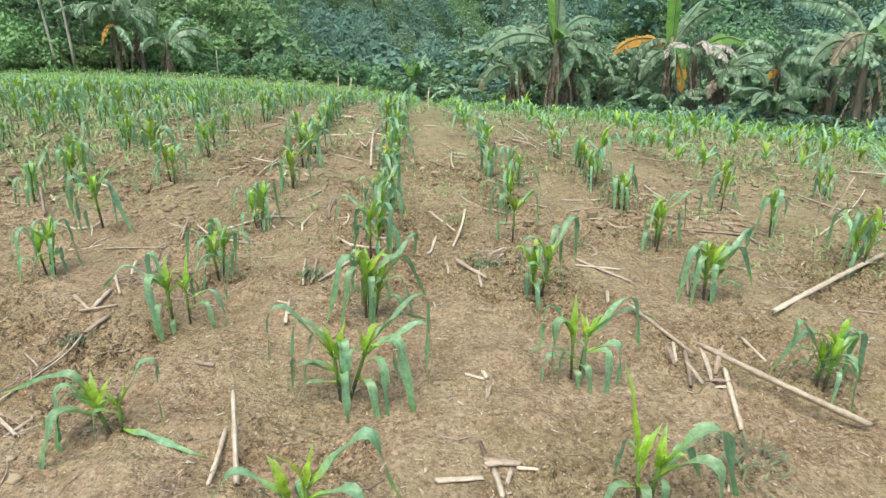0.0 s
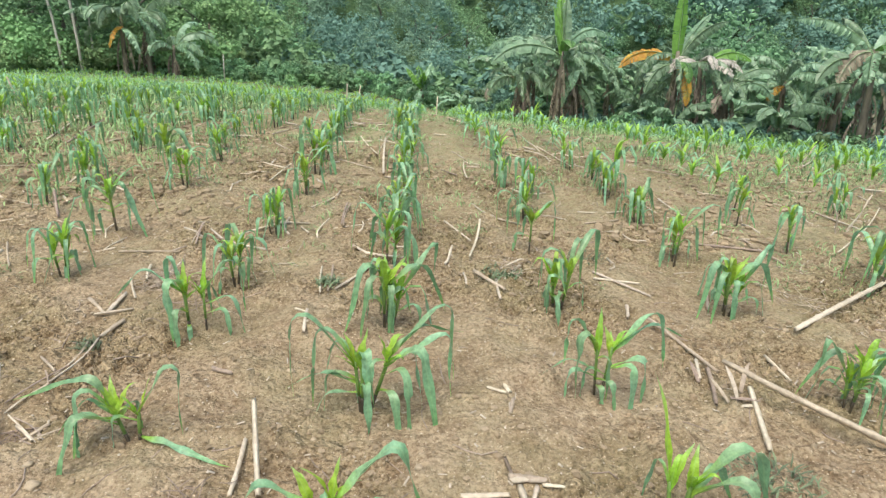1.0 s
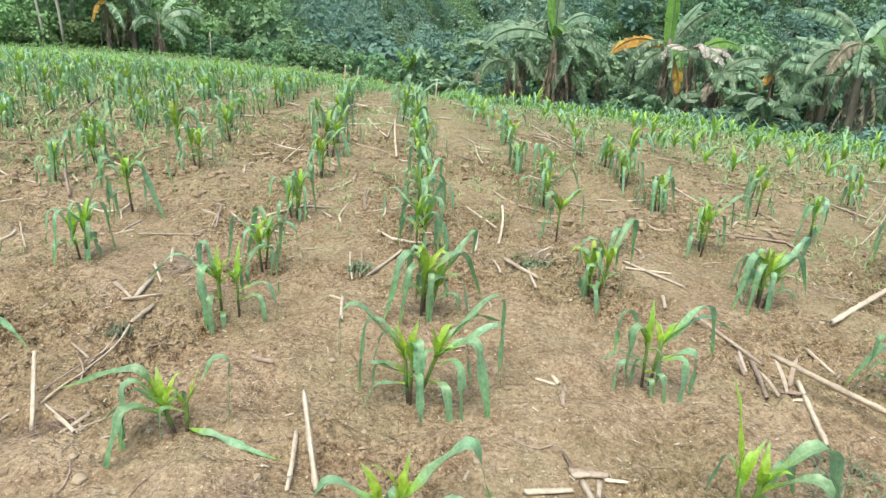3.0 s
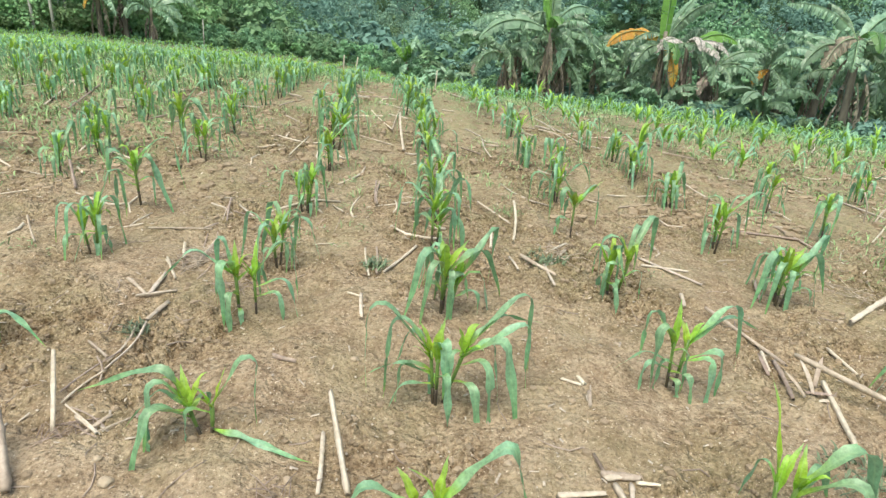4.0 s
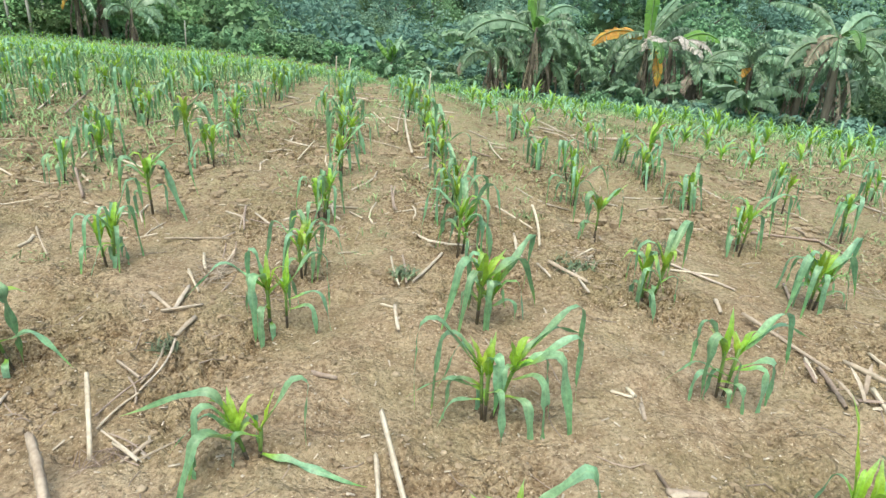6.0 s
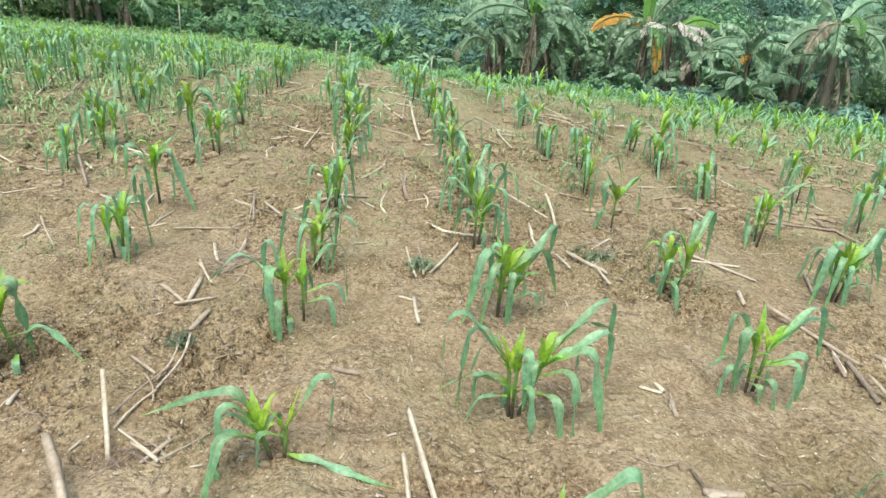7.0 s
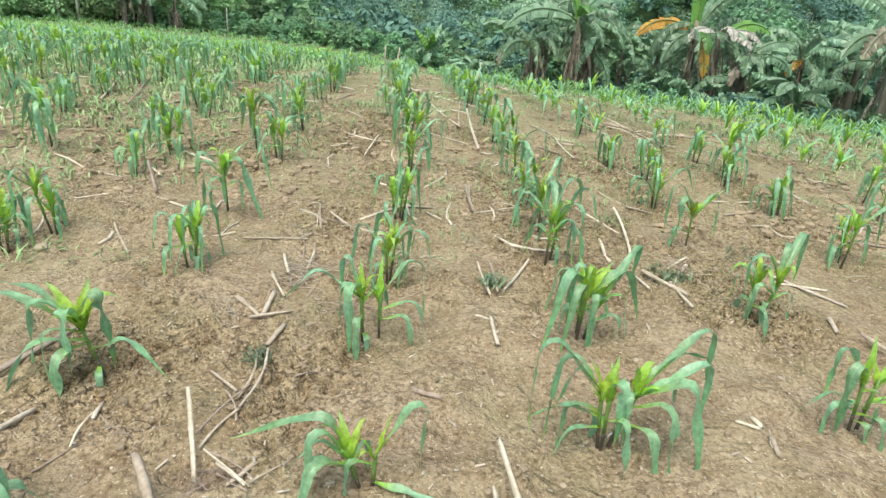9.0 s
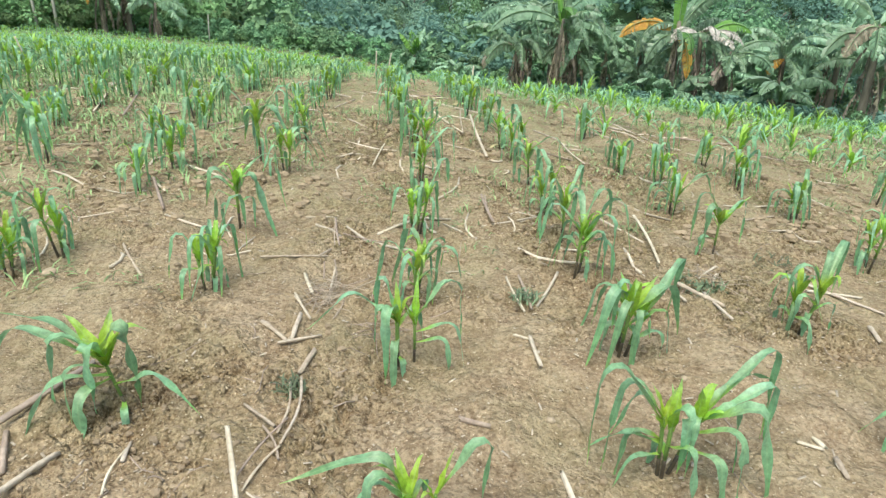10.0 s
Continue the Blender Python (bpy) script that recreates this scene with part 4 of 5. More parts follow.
shaped("young maize plant with one erect lime-green leaf", 1.45, 1.87,
       [(180, 0.012, 175, 0.12, 0.15), (5, 0.012, 5, 0.12, 0.15)],
       [(1, 0.9, 350, 0.54, 52, -78, 0.36, 0.050), (1, 0.7, 330, 0.47, 44, -84, 0.36, 0.044), (1, 0.6, 20, 0.32, 44, -60, 0.42, 0.038), (0, 0.6, 260, 0.31, 30, -85, 0.36, 0.038), (0, 0.5, 200, 0.26, 30, -70, 0.36, 0.032)],
       [(0, 130, 0.36, 84, 62, 0.036), (0, 30, 0.16, 76, 30, 0.04), (1, 60, 0.14, 78, 30, 0.042), (1, 250, 0.12, 70, 10, 0.04)], 17)
shaped("slim single-stemmed maize plant with a forked lime-green whorl", 1.34, 3.66,
       [(0, 0.0, 60, 0.06, 0.22)],
       [(0, 0.95, 186, 0.42, 58, -88, 0.40, 0.040), (0, 0.9, 212, 0.36, 52, -90, 0.33, 0.042), (0, 0.75, 6, 0.40, 56, -86, 0.44, 0.032), (0, 0.5, 190, 0.22, 20, -86, 0.4, 0.03)],
       [(0, 178, 0.17, 56, -5, 0.05), (0, 8, 0.21, 50, 38, 0.056), (0, 250, 0.13, 70, 30, 0.046)], 18)
shaped("young maize plant with one broad arching leaf over the soil", -0.90, 2.03,
       [(0, 0.0, 150, 0.1, 0.13)],
       [(0, 0.95, 350, 0.36, 58, -84, 0.34, 0.062), (0, 0.8, 340, 0.26, 30, -40, 0.45, 0.04), (0, 0.9, 200, 0.34, 50, -80, 0.36, 0.05), (0, 0.6, 262, 0.28, 30, -80, 0.36, 0.044), (0, 0.5, 20, 0.24, 30, -60, 0.4, 0.036)],
       [(0, 100, 0.18, 78, 40, 0.05), (0, 20, 0.14, 72, 30, 0.05), (0, 240, 0.14, 74, 30, 0.05)], 19)
# the nearest hills, row by row: x, y, height
plant(0.65, 2.87, 0.34, 8)
plant(0.63, 3.40, 0.31, 3)
plant(0.66, 4.20, 0.28)
plant(0.66, 5.20, 0.30)
plant(1.36, 3.02, 0.31)
plant(1.52, 4.80, 0.27)
plant(1.36, 5.10, 0.27)
plant(1.42, 6.20, 0.30)
plant(2.13, 3.08, 0.32)
plant(2.10, 3.64, 0.29)
plant(2.10, 4.25, 0.27)
plant(2.06, 4.82, 0.27)
plant(2.15, 5.52, 0.27)
plant(2.05, 6.00, 0.25)
plant(2.24, 2.38, 0.30)
plant(-0.04, 3.20, 0.26)
plant(-0.02, 3.87, 0.27)
plant(0.02, 4.62, 0.28)
plant(0.00, 5.60, 0.30)
plant(-0.82, 3.26, 0.28)
plant(-0.83, 3.80, 0.31, 1)
plant(-0.75, 4.60, 0.30)
plant(-0.74, 5.34, 0.28)
plant(-1.44, 4.25, 0.28)
plant(-1.38, 4.65, 0.29)
plant(-1.49, 5.67, 0.28)
plant(-1.46, 3.47, 0.28)
plant(-1.60, 3.36, 0.25)
plant(-2.08, 4.65, 0.32)
plant(-1.45, 2.70, 0.30)
plant(2.85, 3.88, 0.28)
plant(2.76, 4.32, 0.27)
plant(3.00, 3.36, 0.32)
plant(3.70, 4.78, 0.25)
plant(2.90, 4.67, 0.27)
plant(0.66, 3.78, 0.27)
plant(0.67, 4.68, 0.28)
plant(0.65, 5.65, 0.28)
plant(1.41, 4.30, 0.27)


# the further plants of each row
rng = random.Random(21)


def reach(x, y):
    """How far the field runs in the direction of (x, y)."""
    return float(np.interp(math.degrees(math.atan2(x, y)), (-40, -25, 0, 14, 35, 50), (33, 35, 33, 29.5, 26.5, 25)))


far_rows = []
for row in range(-36, 32):
    x0 = ROW0 + row * PITCH
    y = 1.9 + rng.uniform(0, 0.5)
    while y < 36:
        y += (rng.uniform(0.25, 0.44) if y < 9 else rng.uniform(0.27, 0.5)) * (0.82 if row < -2 else 1.0)
        x = x0 + rng.gauss(0, 0.05) + 0.06 * math.sin(y * 0.5 + row)
        r = math.hypot(x, y)
        if r > reach(x, y) or abs(math.degrees(math.atan2(x - 0.4, y + 0.4))) > 47:
            continue
        if any(abs(x - a) < 0.38 and abs(y - b) < 0.27 for a, b in planted) or (y < 4.9 and -1.9 < x < 3.2):
            continue
        tall = rng.uniform(0.24, 0.35) if y < 9 else rng.uniform(0.19, 0.29)
        if y < 11 and len(planted) < 240:
            plant(x, y, tall)
        else:
            far_rows.append((x, y, tall))
            if rng.random() < (0.35 if x < 2 else 0.12):
                far_rows.append((x + rng.uniform(-0.15, 0.15), y + rng.uniform(-0.2, 0.2), tall * 0.8))
blue, lime = ([], []), ([], [])
for x, y, tall in far_rows:
    z = ground_z(x, y)
    vigour = rng.uniform(0.85, 1.2)
    for i in range(9):
        az = rng.uniform(0, 6.28)
        up = i > 4
        size = tall * vigour
        v, f = leaf_strip(rng, (0, 0, size * rng.uniform(0.3, 0.6)), az, size * (rng.uniform(0.5, 0.75) if up else rng.uniform(0.7, 1.2)), size * (0.105 if up else 0.085),
                          rng.uniform(60, 84) if up else rng.uniform(25, 68), rng.uniform(-70, 50) if up else rng.uniform(-94, -60), 1.0, segs=4, cols=2,
                          knee=None if up else 0.4)
        merge(lime if up else blue, v, f, (x, y, z))
tagged(link_mesh("maize_rows", *blue, LEAF, along=steps(4, 2)), "far rows of young blue-green maize across the field", "maize crop", kind="stuff")
tagged(link_mesh("maize_tops", *lime, LEAF_LIME, along=steps(4, 2)), "lime-green tops of the far maize rows", "maize crop", kind="stuff")


# ---- weeds ----
def weed_tuft(x, y, r, n, mat, label, name="weed"):
    g = random.Random(int(x * 331 + y * 917))
    st = ([], [])
    for i in range(n):
        a, d = g.uniform(0, 6.28), r * g.random() ** 0.7
        v, f = leaf_strip(g, (d * math.cos(a), d * math.sin(a), 0), g.uniform(0, 6.28), g.uniform(0.02, 0.06), g.uniform(0.005, 0.011),
                          g.uniform(20, 85), g.uniform(-50, 30), 1.0, segs=4, cols=2)
        merge(st, v, f)
    ob = link_mesh(name, *st, mat)
    ob.location = (x, y, ground_z(x, y))
    return tagged(ob, label, "weed", "field weeds", "stuff")


store = ([], [])
rng = random.Random(9)
q = np.random.default_rng(9)
xs, ys = q.uniform(-16, 15, 120000), 1.6 + 24 * q.random(120000) ** 1.35
lush = 0.5 * np.clip(-xs - 0.9, 0, 3) + 0.1 * np.clip(xs - 2.5, 0, 7) - 0.3 * ((xs > -1) & (xs < 2.5))
keep = (vnoise(xs, ys, 0.9, 31) + 0.5 * vnoise(xs, ys, 0.25, 32) + 0.085 * np.clip(ys - 4.0, 0, 12) + lush > 0.28) & (np.abs(xs - 0.3) < 0.8 * ys + 0.5) & (ys > 3.2)
xs, ys = xs[keep][:34000], ys[keep][:34000]
for x, y, z in zip(xs, ys, height(xs, ys)):
    big = (0.016 + 0.0036 * y) * (1.5 if x < -1.1 else 1.25 if x > 3 else 1.0)
    for j in range(4):
        v, f = leaf_strip(rng, (rng.gauss(0, big * 0.8), rng.gauss(0, big * 0.7), -0.01), rng.uniform(0, 6.28), rng.uniform(0.8, 2.5) * big, 0.27 * big, rng.uniform(15, 80), rng.uniform(-70, 10),
                          1.0, segs=2, cols=1)
        merge(store, v, f, (x, y, z + 0.003))
tagged(link_mesh("weed_seedlings", *store, WEED), "thin green weed seedlings between the maize rows", "weeds", kind="stuff")


def tuft(x, y, r, n, mat, label):
    weed_tuft(x, y, r, n, mat, label)


tuft(1.16, 3.36, 0.11, 170, WEED_GREY, "grey-green creeping weed beside a dry stalk")
tuft(0.37, 3.16, 0.06, 80, WEED_GREY, "small grey-green weed among broken stalks")
tuft(1.77, 1.98, 0.13, 130, WEED_GREY, "sparse grey-green weed on a soil ridge")
tuft(-0.42, 2.66, 0.05, 70, WEED_GREY, "small dark grey-green weed on a stalk")
tuft(1.62, 3.62, 0.12, 60, WEED_GREY, "flat grey-green creeping weed on the soil")
tuft(1.05, 3.95, 0.10, 50, WEED, "thin green grass tuft between the rows")
tuft(2.6, 4.2, 0.16, 70, WEED, "low green grass tuft between the rows")
tuft(2.5, 4.55, 0.14, 60, WEED, "low green grass tuft between the rows")


# ---- bananas ----
def banana_blade(g, length, width, p0, p1, az, base, ragged=0.5, power=1.0, roll=0.0, strips=34, hang=(0.15, 0.45)):
    """A banana leaf: two rows of parallel strips beside the midrib, torn apart here and there. Returns blade and midrib."""
    v, f = [], []
    rib, rr = [], []
    p = Vector(base)
    ds = length / strips
    droop = [g.uniform(*hang), g.uniform(*hang)]
    prev = [None, None]
    curl = g.uniform(-0.25, 0.25)
    for i in range(strips + 1):
        s = i / strips
        el = radians(p0 + (p1 - p0) * s ** power)
        a = az + curl * s
        d = Vector((math.cos(a) * math.cos(el), math.sin(a) * math.cos(el), math.sin(el)))
        side = Vector((-math.sin(a), math.cos(a), 0))
        up = d.cross(side)
        side, up = side * math.cos(roll) + up * math.sin(roll), up * math.cos(roll) - side * math.sin(roll)
        rib.append(tuple(p))
        rr.append(0.017 * (1 - 0.8 * s) * width / 0.6)
        if s > 0.1:
            u = (s - 0.1) / 0.9
            w = width * 0.5 * max(0.03, math.sin(math.pi * min(1, u * 0.9 + 0.1))) ** 0.6
            for sg in (0, 1):
                torn = g.random() < 0.12 + ragged * 0.75
                if torn:
                    droop[sg] = g.uniform(hang[0], hang[1] + ragged * 1.1)
                ring = []
                for q in range(4):
                    o = q / 3
                    ang = droop[sg] * (0.4 + 0.6 * o)
                    out = side * ((1 if sg else -1) * w * o * math.cos(ang)) - up * (w * o * math.sin(ang) * 0.55) - Vector((0, 0, 1)) * (w * o * math.sin(ang) * 0.55)
                    v.append(tuple(p + out + d * (0.22 * w * o)))
                    ring.append(len(v) - 1)
                if sg:
                    ring[0] = spine
                spine = ring[0]
                if prev[sg] is not None:
                    for q in range(3):
                        f.append((prev[sg][q], prev[sg][q + 1], ring[q + 1], ring[q]))
                if torn:
                    again = []
                    for q in range(4):
                        o = q / 3
                        ang = droop[sg] * (0.4 + 0.6 * o)
                        out = side * ((1 if sg else -1) * w * o * math.cos(ang)) - up * (w * o * math.sin(ang) * 0.55) - Vector((0, 0, 1)) * (w * o * math.sin(ang) * 0.8)
                        v.append(tuple(p + out + d * (0.22 * w * o + 0.55 * ds * o)))
                        again.append(len(v) - 1)
                    again[0] = spine
                    ring = again
                prev[sg] = ring
        p = p + d * ds
    return (v, f), tube(rib, rr, 5)


def banana(x, y, tall, specs, seed, dead=6, label="banana plant with torn green leaves and brown hanging dead leaves"):
    """specs: rows of (azimuth, start angle, end angle, length, material, ragged)."""
    g = random.Random(seed)
    root = new("banana_plant")
    root.location = (x, y, ground_z(x, y) - 0.05)
    h = tall = tall * 1.12
    rb = 0.05 * tall ** 0.6 + 0.02
    lx, ly = g.uniform(-0.06, 0.06) * tall, g.uniform(-0.06, 0.06) * tall
    pts = [(lx * s * s, ly * s * s, h * s) for s in (0, 0.06, 0.2, 0.4, 0.6, 0.8, 1.0)]
    v, f = tube(pts, [rb * k for k in (1.35, 1.25, 1.08, 1.0, 0.9, 0.8, 0.6)], 12)
    link_mesh("pseudostem", v, f, TRUNK_B, root)
    for i in range(dead):
        az = g.uniform(0, 6.28)
        z = h * g.uniform(0.5, 1.0)
        (v, f), (rv, rf) = banana_blade(g, min(z, tall * g.uniform(0.5, 0.9)), g.uniform(0.2, 0.46), g.uniform(-75, -5), g.uniform(-98, -86), az,
                                        (lx * 0.6, ly * 0.6, z), 0.9, 0.3, strips=14, hang=(0.6, 1.3))
        link_mesh("dead_leaf", v, f, BANANA_DEAD, root, "dry brown hanging leaf")
    extra = [(g.uniform(150, 390), g.uniform(0, 50), g.uniform(-110, -75), g.uniform(0.6, 0.85) * max(l[3] for l in specs), BANANA, g.uniform(0.5, 1.0)) for i in range(3)]
    for az, p0, p1, length, mat, ragged, *tilt in specs + extra:
        (v, f), (rv, rf) = banana_blade(g, length * 1.12, g.uniform(0.48, 0.7) * (0.6 + 0.4 * min(1, length / 2.2)), p0, p1, radians(az), (lx, ly, h * g.uniform(0.78, 0.98)), ragged, g.uniform(0.9, 1.4), tilt[0] if tilt else g.uniform(-0.9, 0.9))
        leaf = link_mesh("leaf", v, f, mat, root, {BANANA_YELLOW: "yellowing torn leaf", BANANA_GREY: "dead grey folded leaf", BANANA_LIME: "fresh light-green leaf", BANANA_DEEP: "deep green smooth leaf"}.get(mat, ""))
        link_mesh("midrib", rv, rf, RIB, leaf)
    return tagged(root, label, "banana plant", "banana plants")


def fan(g, n, length, a0=0, a1=360, up=(40, 80), down=(-105, -30), mats=(None,), ragged=(0.5, 1.0)):
    out = []
    for i in range(n):
        az = a0 + (a1 - a0) * (i + g.uniform(-0.3, 0.3)) / n
        out.append((az, g.uniform(*up), g.uniform(*down), length * g.uniform(0.8, 1.15), g.choice(mats) or BANANA, g.uniform(*ragged)))
    return out


rng = random.Random(31)
G = BANANA
banana(5.0, 29.4, 2.1, fan(rng, 7, 2.0, ragged=(0.7, 1.0)) + [(165, 55, -45, 2.6, G, 0.8), (200, 10, -92, 1.9, BANANA_DEAD, 0.9)], 41, dead=14)
banana(6.6, 28.6, 3.1, fan(rng, 5, 2.0, a0=-60, a1=200) + [(186, 30, -58, 3.1, G, 0.15, -0.9), (176, 58, -20, 2.6, G, 0.7, -0.6), (268, 74, -62, 1.5, BANANA_DEEP, 0.0, 0.0), (30, 62, -40, 2.6, G, 0.35, 0.9),
                          (5, 35, -60, 2.6, G, 0.8, 0.8), (285, 35, -88, 2.2, G, 0.95, 0.0), (140, 84, 62, 1.8, BANANA_LIME, 0.1), (110, 86, 70, 2.2, BANANA_LIME, 0.1), (80, 88, 76, 2.6, G, 0.3)], 42, dead=14)
banana(7.6, 29.2, 2.4, fan(rng, 9, 2.3), 43, dead=10)
banana(9.3, 30.4, 2.5, fan(rng, 9, 2.3) + [(270, 40, -80, 2.0, G, 0.5)], 44, dead=6)
banana(10.4, 28.9, 1.3, fan(rng, 8, 1.9, down=(-80, -20)), 57, dead=4)
banana(11.6, 28.3, 3.55, [(186, 30, -62, 2.5, BANANA_YELLOW, 0.25, -0.9), (90, 88, 85, 3.0, BANANA_LIME, 0.0, 0.2), (278, 24, -98, 1.7, BANANA_DEEP, 0.05, 0.0), (284, -20, -98, 1.9, BANANA_YELLOW, 0.2, 0.2),
                          (20, 58, -2, 2.9, G, 0.8, 0.8), (35, 66, 30, 2.6, G, 0.2, 0.6), (110, 50, -70, 1.7, G, 0.5), (60, 55, -20, 2.4, G, 0.6), (320, 40, -70, 2.0, G, 0.7), (215, 20, -80, 2.2, G, 0.6)], 45, dead=8)
banana(12.75, 28.4, 3.3, [(345, 48, -70, 1.9, BANANA_GREY, 0.4, 0.5), (200, 48, -75, 1.8, BANANA_GREY, 0.4, -0.5), (275, 50, -85, 1.6, BANANA_GREY, 0.3, 0.0), (310, 50, -80, 1.7, BANANA_GREY, 0.4, 0.2), (5, 52, -48, 2.3, BANANA_LIME, 0.2, 0.8),
                         (180, 20, -70, 2.0, G, 0.6), (300, -10, -80, 2.0, G, 0.7)], 66, dead=10, label="banana plant with a grey withered crown and torn green leaves")
banana(13.8, 28.2, 2.7, [(244, 62, -78, 2.1, G, 0.6, 0.0), (345, 45, -50, 2.6, G, 0.3, 0.9), (40, 65, -10, 2.6, G, 0.7), (300, 40, -70, 2.2, G, 0.5),
                          (230, 20, -80, 2.0, BANANA_DEAD, 0.6), (100, 60, 10, 2.3, G, 0.4), (0, 50, -50, 2.4, G, 0.4), (270, 10, -80, 2.0, G, 0.4)], 46, dead=8)
banana(11.4, 27.4, 1.0, fan(rng, 7, 1.8, down=(-80, -20)), 47, dead=4)
banana(13.0, 27.0, 0.8, fan(rng, 7, 1.5, down=(-70, -10)), 58, dead=3)
banana(14.3, 24.6, 1.3, fan(rng, 8, 2.0, down=(-60, 10)) + [(200, 70, -40, 2.4, G, 0.1), (225, 60, -60, 2.2, G, 0.1)], 48, dead=3)
banana(16.3, 22.7, 3.8, fan(rng, 5, 2.3, a0=-30, a1=150, down=(-60, 5)) + [(172, 48, -12, 2.7, G, 0.9, -0.5), (196, 46, -68, 2.7, G, 0.1, -1.0), (262, 62, -84, 1.7, BANANA_DEEP, 0.05, 0.0), (20, 66, -30, 2.2, G, 0.2, 1.0),
                          (345, 30, -30, 2.0, G, 0.7, 0.6), (335, 10, -60, 2.0, G, 0.8), (205, 10, -75, 2.0, BANANA_DEAD, 0.9), (230, 20, -85, 1.9, G, 0.8)], 49, dead=9)
banana(18.2, 24.6, 2.6, fan(rng, 10, 2.4), 50, dead=4)
banana(15.8, 27.2, 2.8, fan(rng, 10, 2.5) + [(215, 20, -70, 1.3, BANANA_YELLOW, 0.7)], 51, dead=4)
banana(17.0, 27.8, 2.4, fan(rng, 9, 2.4), 59, dead=6)
banana(8.3, 31.8, 2.7, fan(rng, 9, 2.4), 60, dead=5)
banana(7.0, 31.4, 3.4, fan(rng, 9, 2.5, up=(60, 84)) + [(70, 85, 60, 2.6, BANANA_LIME, 0.1)], 61, dead=5)
banana(5.6, 31.0, 2.9, fan(rng, 8, 2.3, up=(60, 84)), 62, dead=5)
banana(14.8, 30.2, 3.2, fan(rng, 9, 2.5), 63, dead=5)
banana(18.0, 27.0, 3.4, fan(rng, 10, 2.6), 64, dead=6)
banana(11.0, 30.6, 2.6, fan(rng, 9, 2.4), 65, dead=5)
banana(0.6, 33.2, 0.8, fan(rng, 6, 1.3, up=(72, 86), down=(0, 60), mats=(None, BANANA_LIME)), 52, dead=3)
banana(2.6, 31.6, 0.6, fan(rng, 7, 1.6, up=(40, 70)), 53, dead=3)
banana(-13.3, 32.0, 2.4, fan(rng, 9, 2.3) + [(270, 10, -95, 1.6, BANANA_YELLOW, 0.5), (250, 50, -80, 2.2, G, 0.2)], 54, dead=4)
banana(-12.5, 32.8, 2.6, fan(rng, 5, 2.0), 55, dead=5)
banana(-11.2, 32.4, 1.4, [(20, 70, -70, 2.4, G, 0.6), (60, 80, -30, 2.4, G, 0.7), (180, 50, -60, 1.5, BANANA_DEAD, 0.6), (330, 40, -60, 2.0, G, 0.7), (120, 60, -60, 2.0, G, 0.7)], 56, dead=6)


# ---- trees and bushes ----
def leaf_cloud(g, store, c, r, n, size, droop=0.0, shell=0.55):
    """n small folded leaves in a lumpy clump, lying like shingles with their upper sides outwards."""
    for i in range(n):
        while True:
            u = Vector((g.uniform(-1, 1), g.uniform(-1, 1), g.uniform(-1, 1)))
            if shell < u.length < 1:
                break
        p = Vector((c[0] + u.x * r[0], c[1] + u.y * r[1], c[2] + u.z * r[2]))
        face = (u * 0.9 + Vector((g.gauss(0, 0.3), g.gauss(0, 0.3), 0.45 + g.gauss(0, 0.3)))).normalized()
        a = g.uniform(0, 6.28)
        d = Vector((math.cos(a), math.sin(a), g.uniform(-0.6, 0.3) - droop))
        d = d - face * d.dot(face)
        if d.length < 0.05:
            continue
        d.normalize()
        s = d.cross(face)
        k = size * g.uniform(0.6, 1.3)
        w = k * 0.4
        n0 = len(store[0])
        drop = Vector((0, 0, -0.18 * k))
        store[0].extend([tuple(p), tuple(p + d * k * 0.5 + s * w), tuple(p + d * k + drop), tuple(p + d * k * 0.5 - s * w)])
        store[1].append((n0, n0 + 1, n0 + 2))
        store[1].append((n0, n0 + 2, n0 + 3))


def crown(g, store, center, radius, clumps, per, size, droop=0.0):
    """Leafy clumps round a centre, each a shell of leaves over a lumpy heart of foliage."""
    for i in range(clumps):
        u = Vector((g.gauss(0, 1), g.gauss(0, 1), g.gauss(0, 0.8))).normalized() * g.uniform(0.55, 1.0)
        c = (center[0] + u.x * radius[0], center[1] + u.y * radius[1], center[2] + u.z * radius[2])
        q = g.uniform(0.15, 0.32) * (radius[0] + radius[2]) * 0.5
        v, f = blob(g, q * 0.27, 0.7, 3, 6)
        merge(store, v, f, c)
        leaf_cloud(g, store, c, (q, q, q * 0.7), per, size, droop)


def tree(name, seed, tall, radius, mat, clumps=74, per=66, size=0.165, droop=0.0, bark=None, label=""):
    g = random.Random(seed)
    root = new(name)
    top = tall * 0.62
    pts = [(g.uniform(-0.1, 0.1) * i, g.uniform(-0.1, 0.1) * i, top * i / 5 - 0.3) for i in range(6)]
    v, f = tube(pts, [tall * 0.024 * (1.25 - 0.17 * i) for i in range(6)], 8)
    link_mesh("trunk", v, f, bark or BARK, root)
    for i in range(2):
        a, h = i * 2.9 + g.uniform(0, 1), top * g.uniform(0.5, 0.9)
        l = radius * g.uniform(0.5, 0.9)
        v, f = tube([(0, 0, h), (l * 0.5 * math.cos(a), l * 0.5 * math.sin(a), h + l * 0.35), (l * math.cos(a), l * math.sin(a), h + l * 0.6)],
                    [tall * 0.012, tall * 0.008, tall * 0.003], 5)
        link_mesh("limb", v, f, bark or BARK, root)
    st = ([], [])
    crown(g, st, (0, 0, tall * 0.5), (radius, radius, tall * 0.48), clumps, per, size, droop)
    link_mesh("crown", *st, mat, root)
    return tagged(root, label, "tree", "woodland trees")


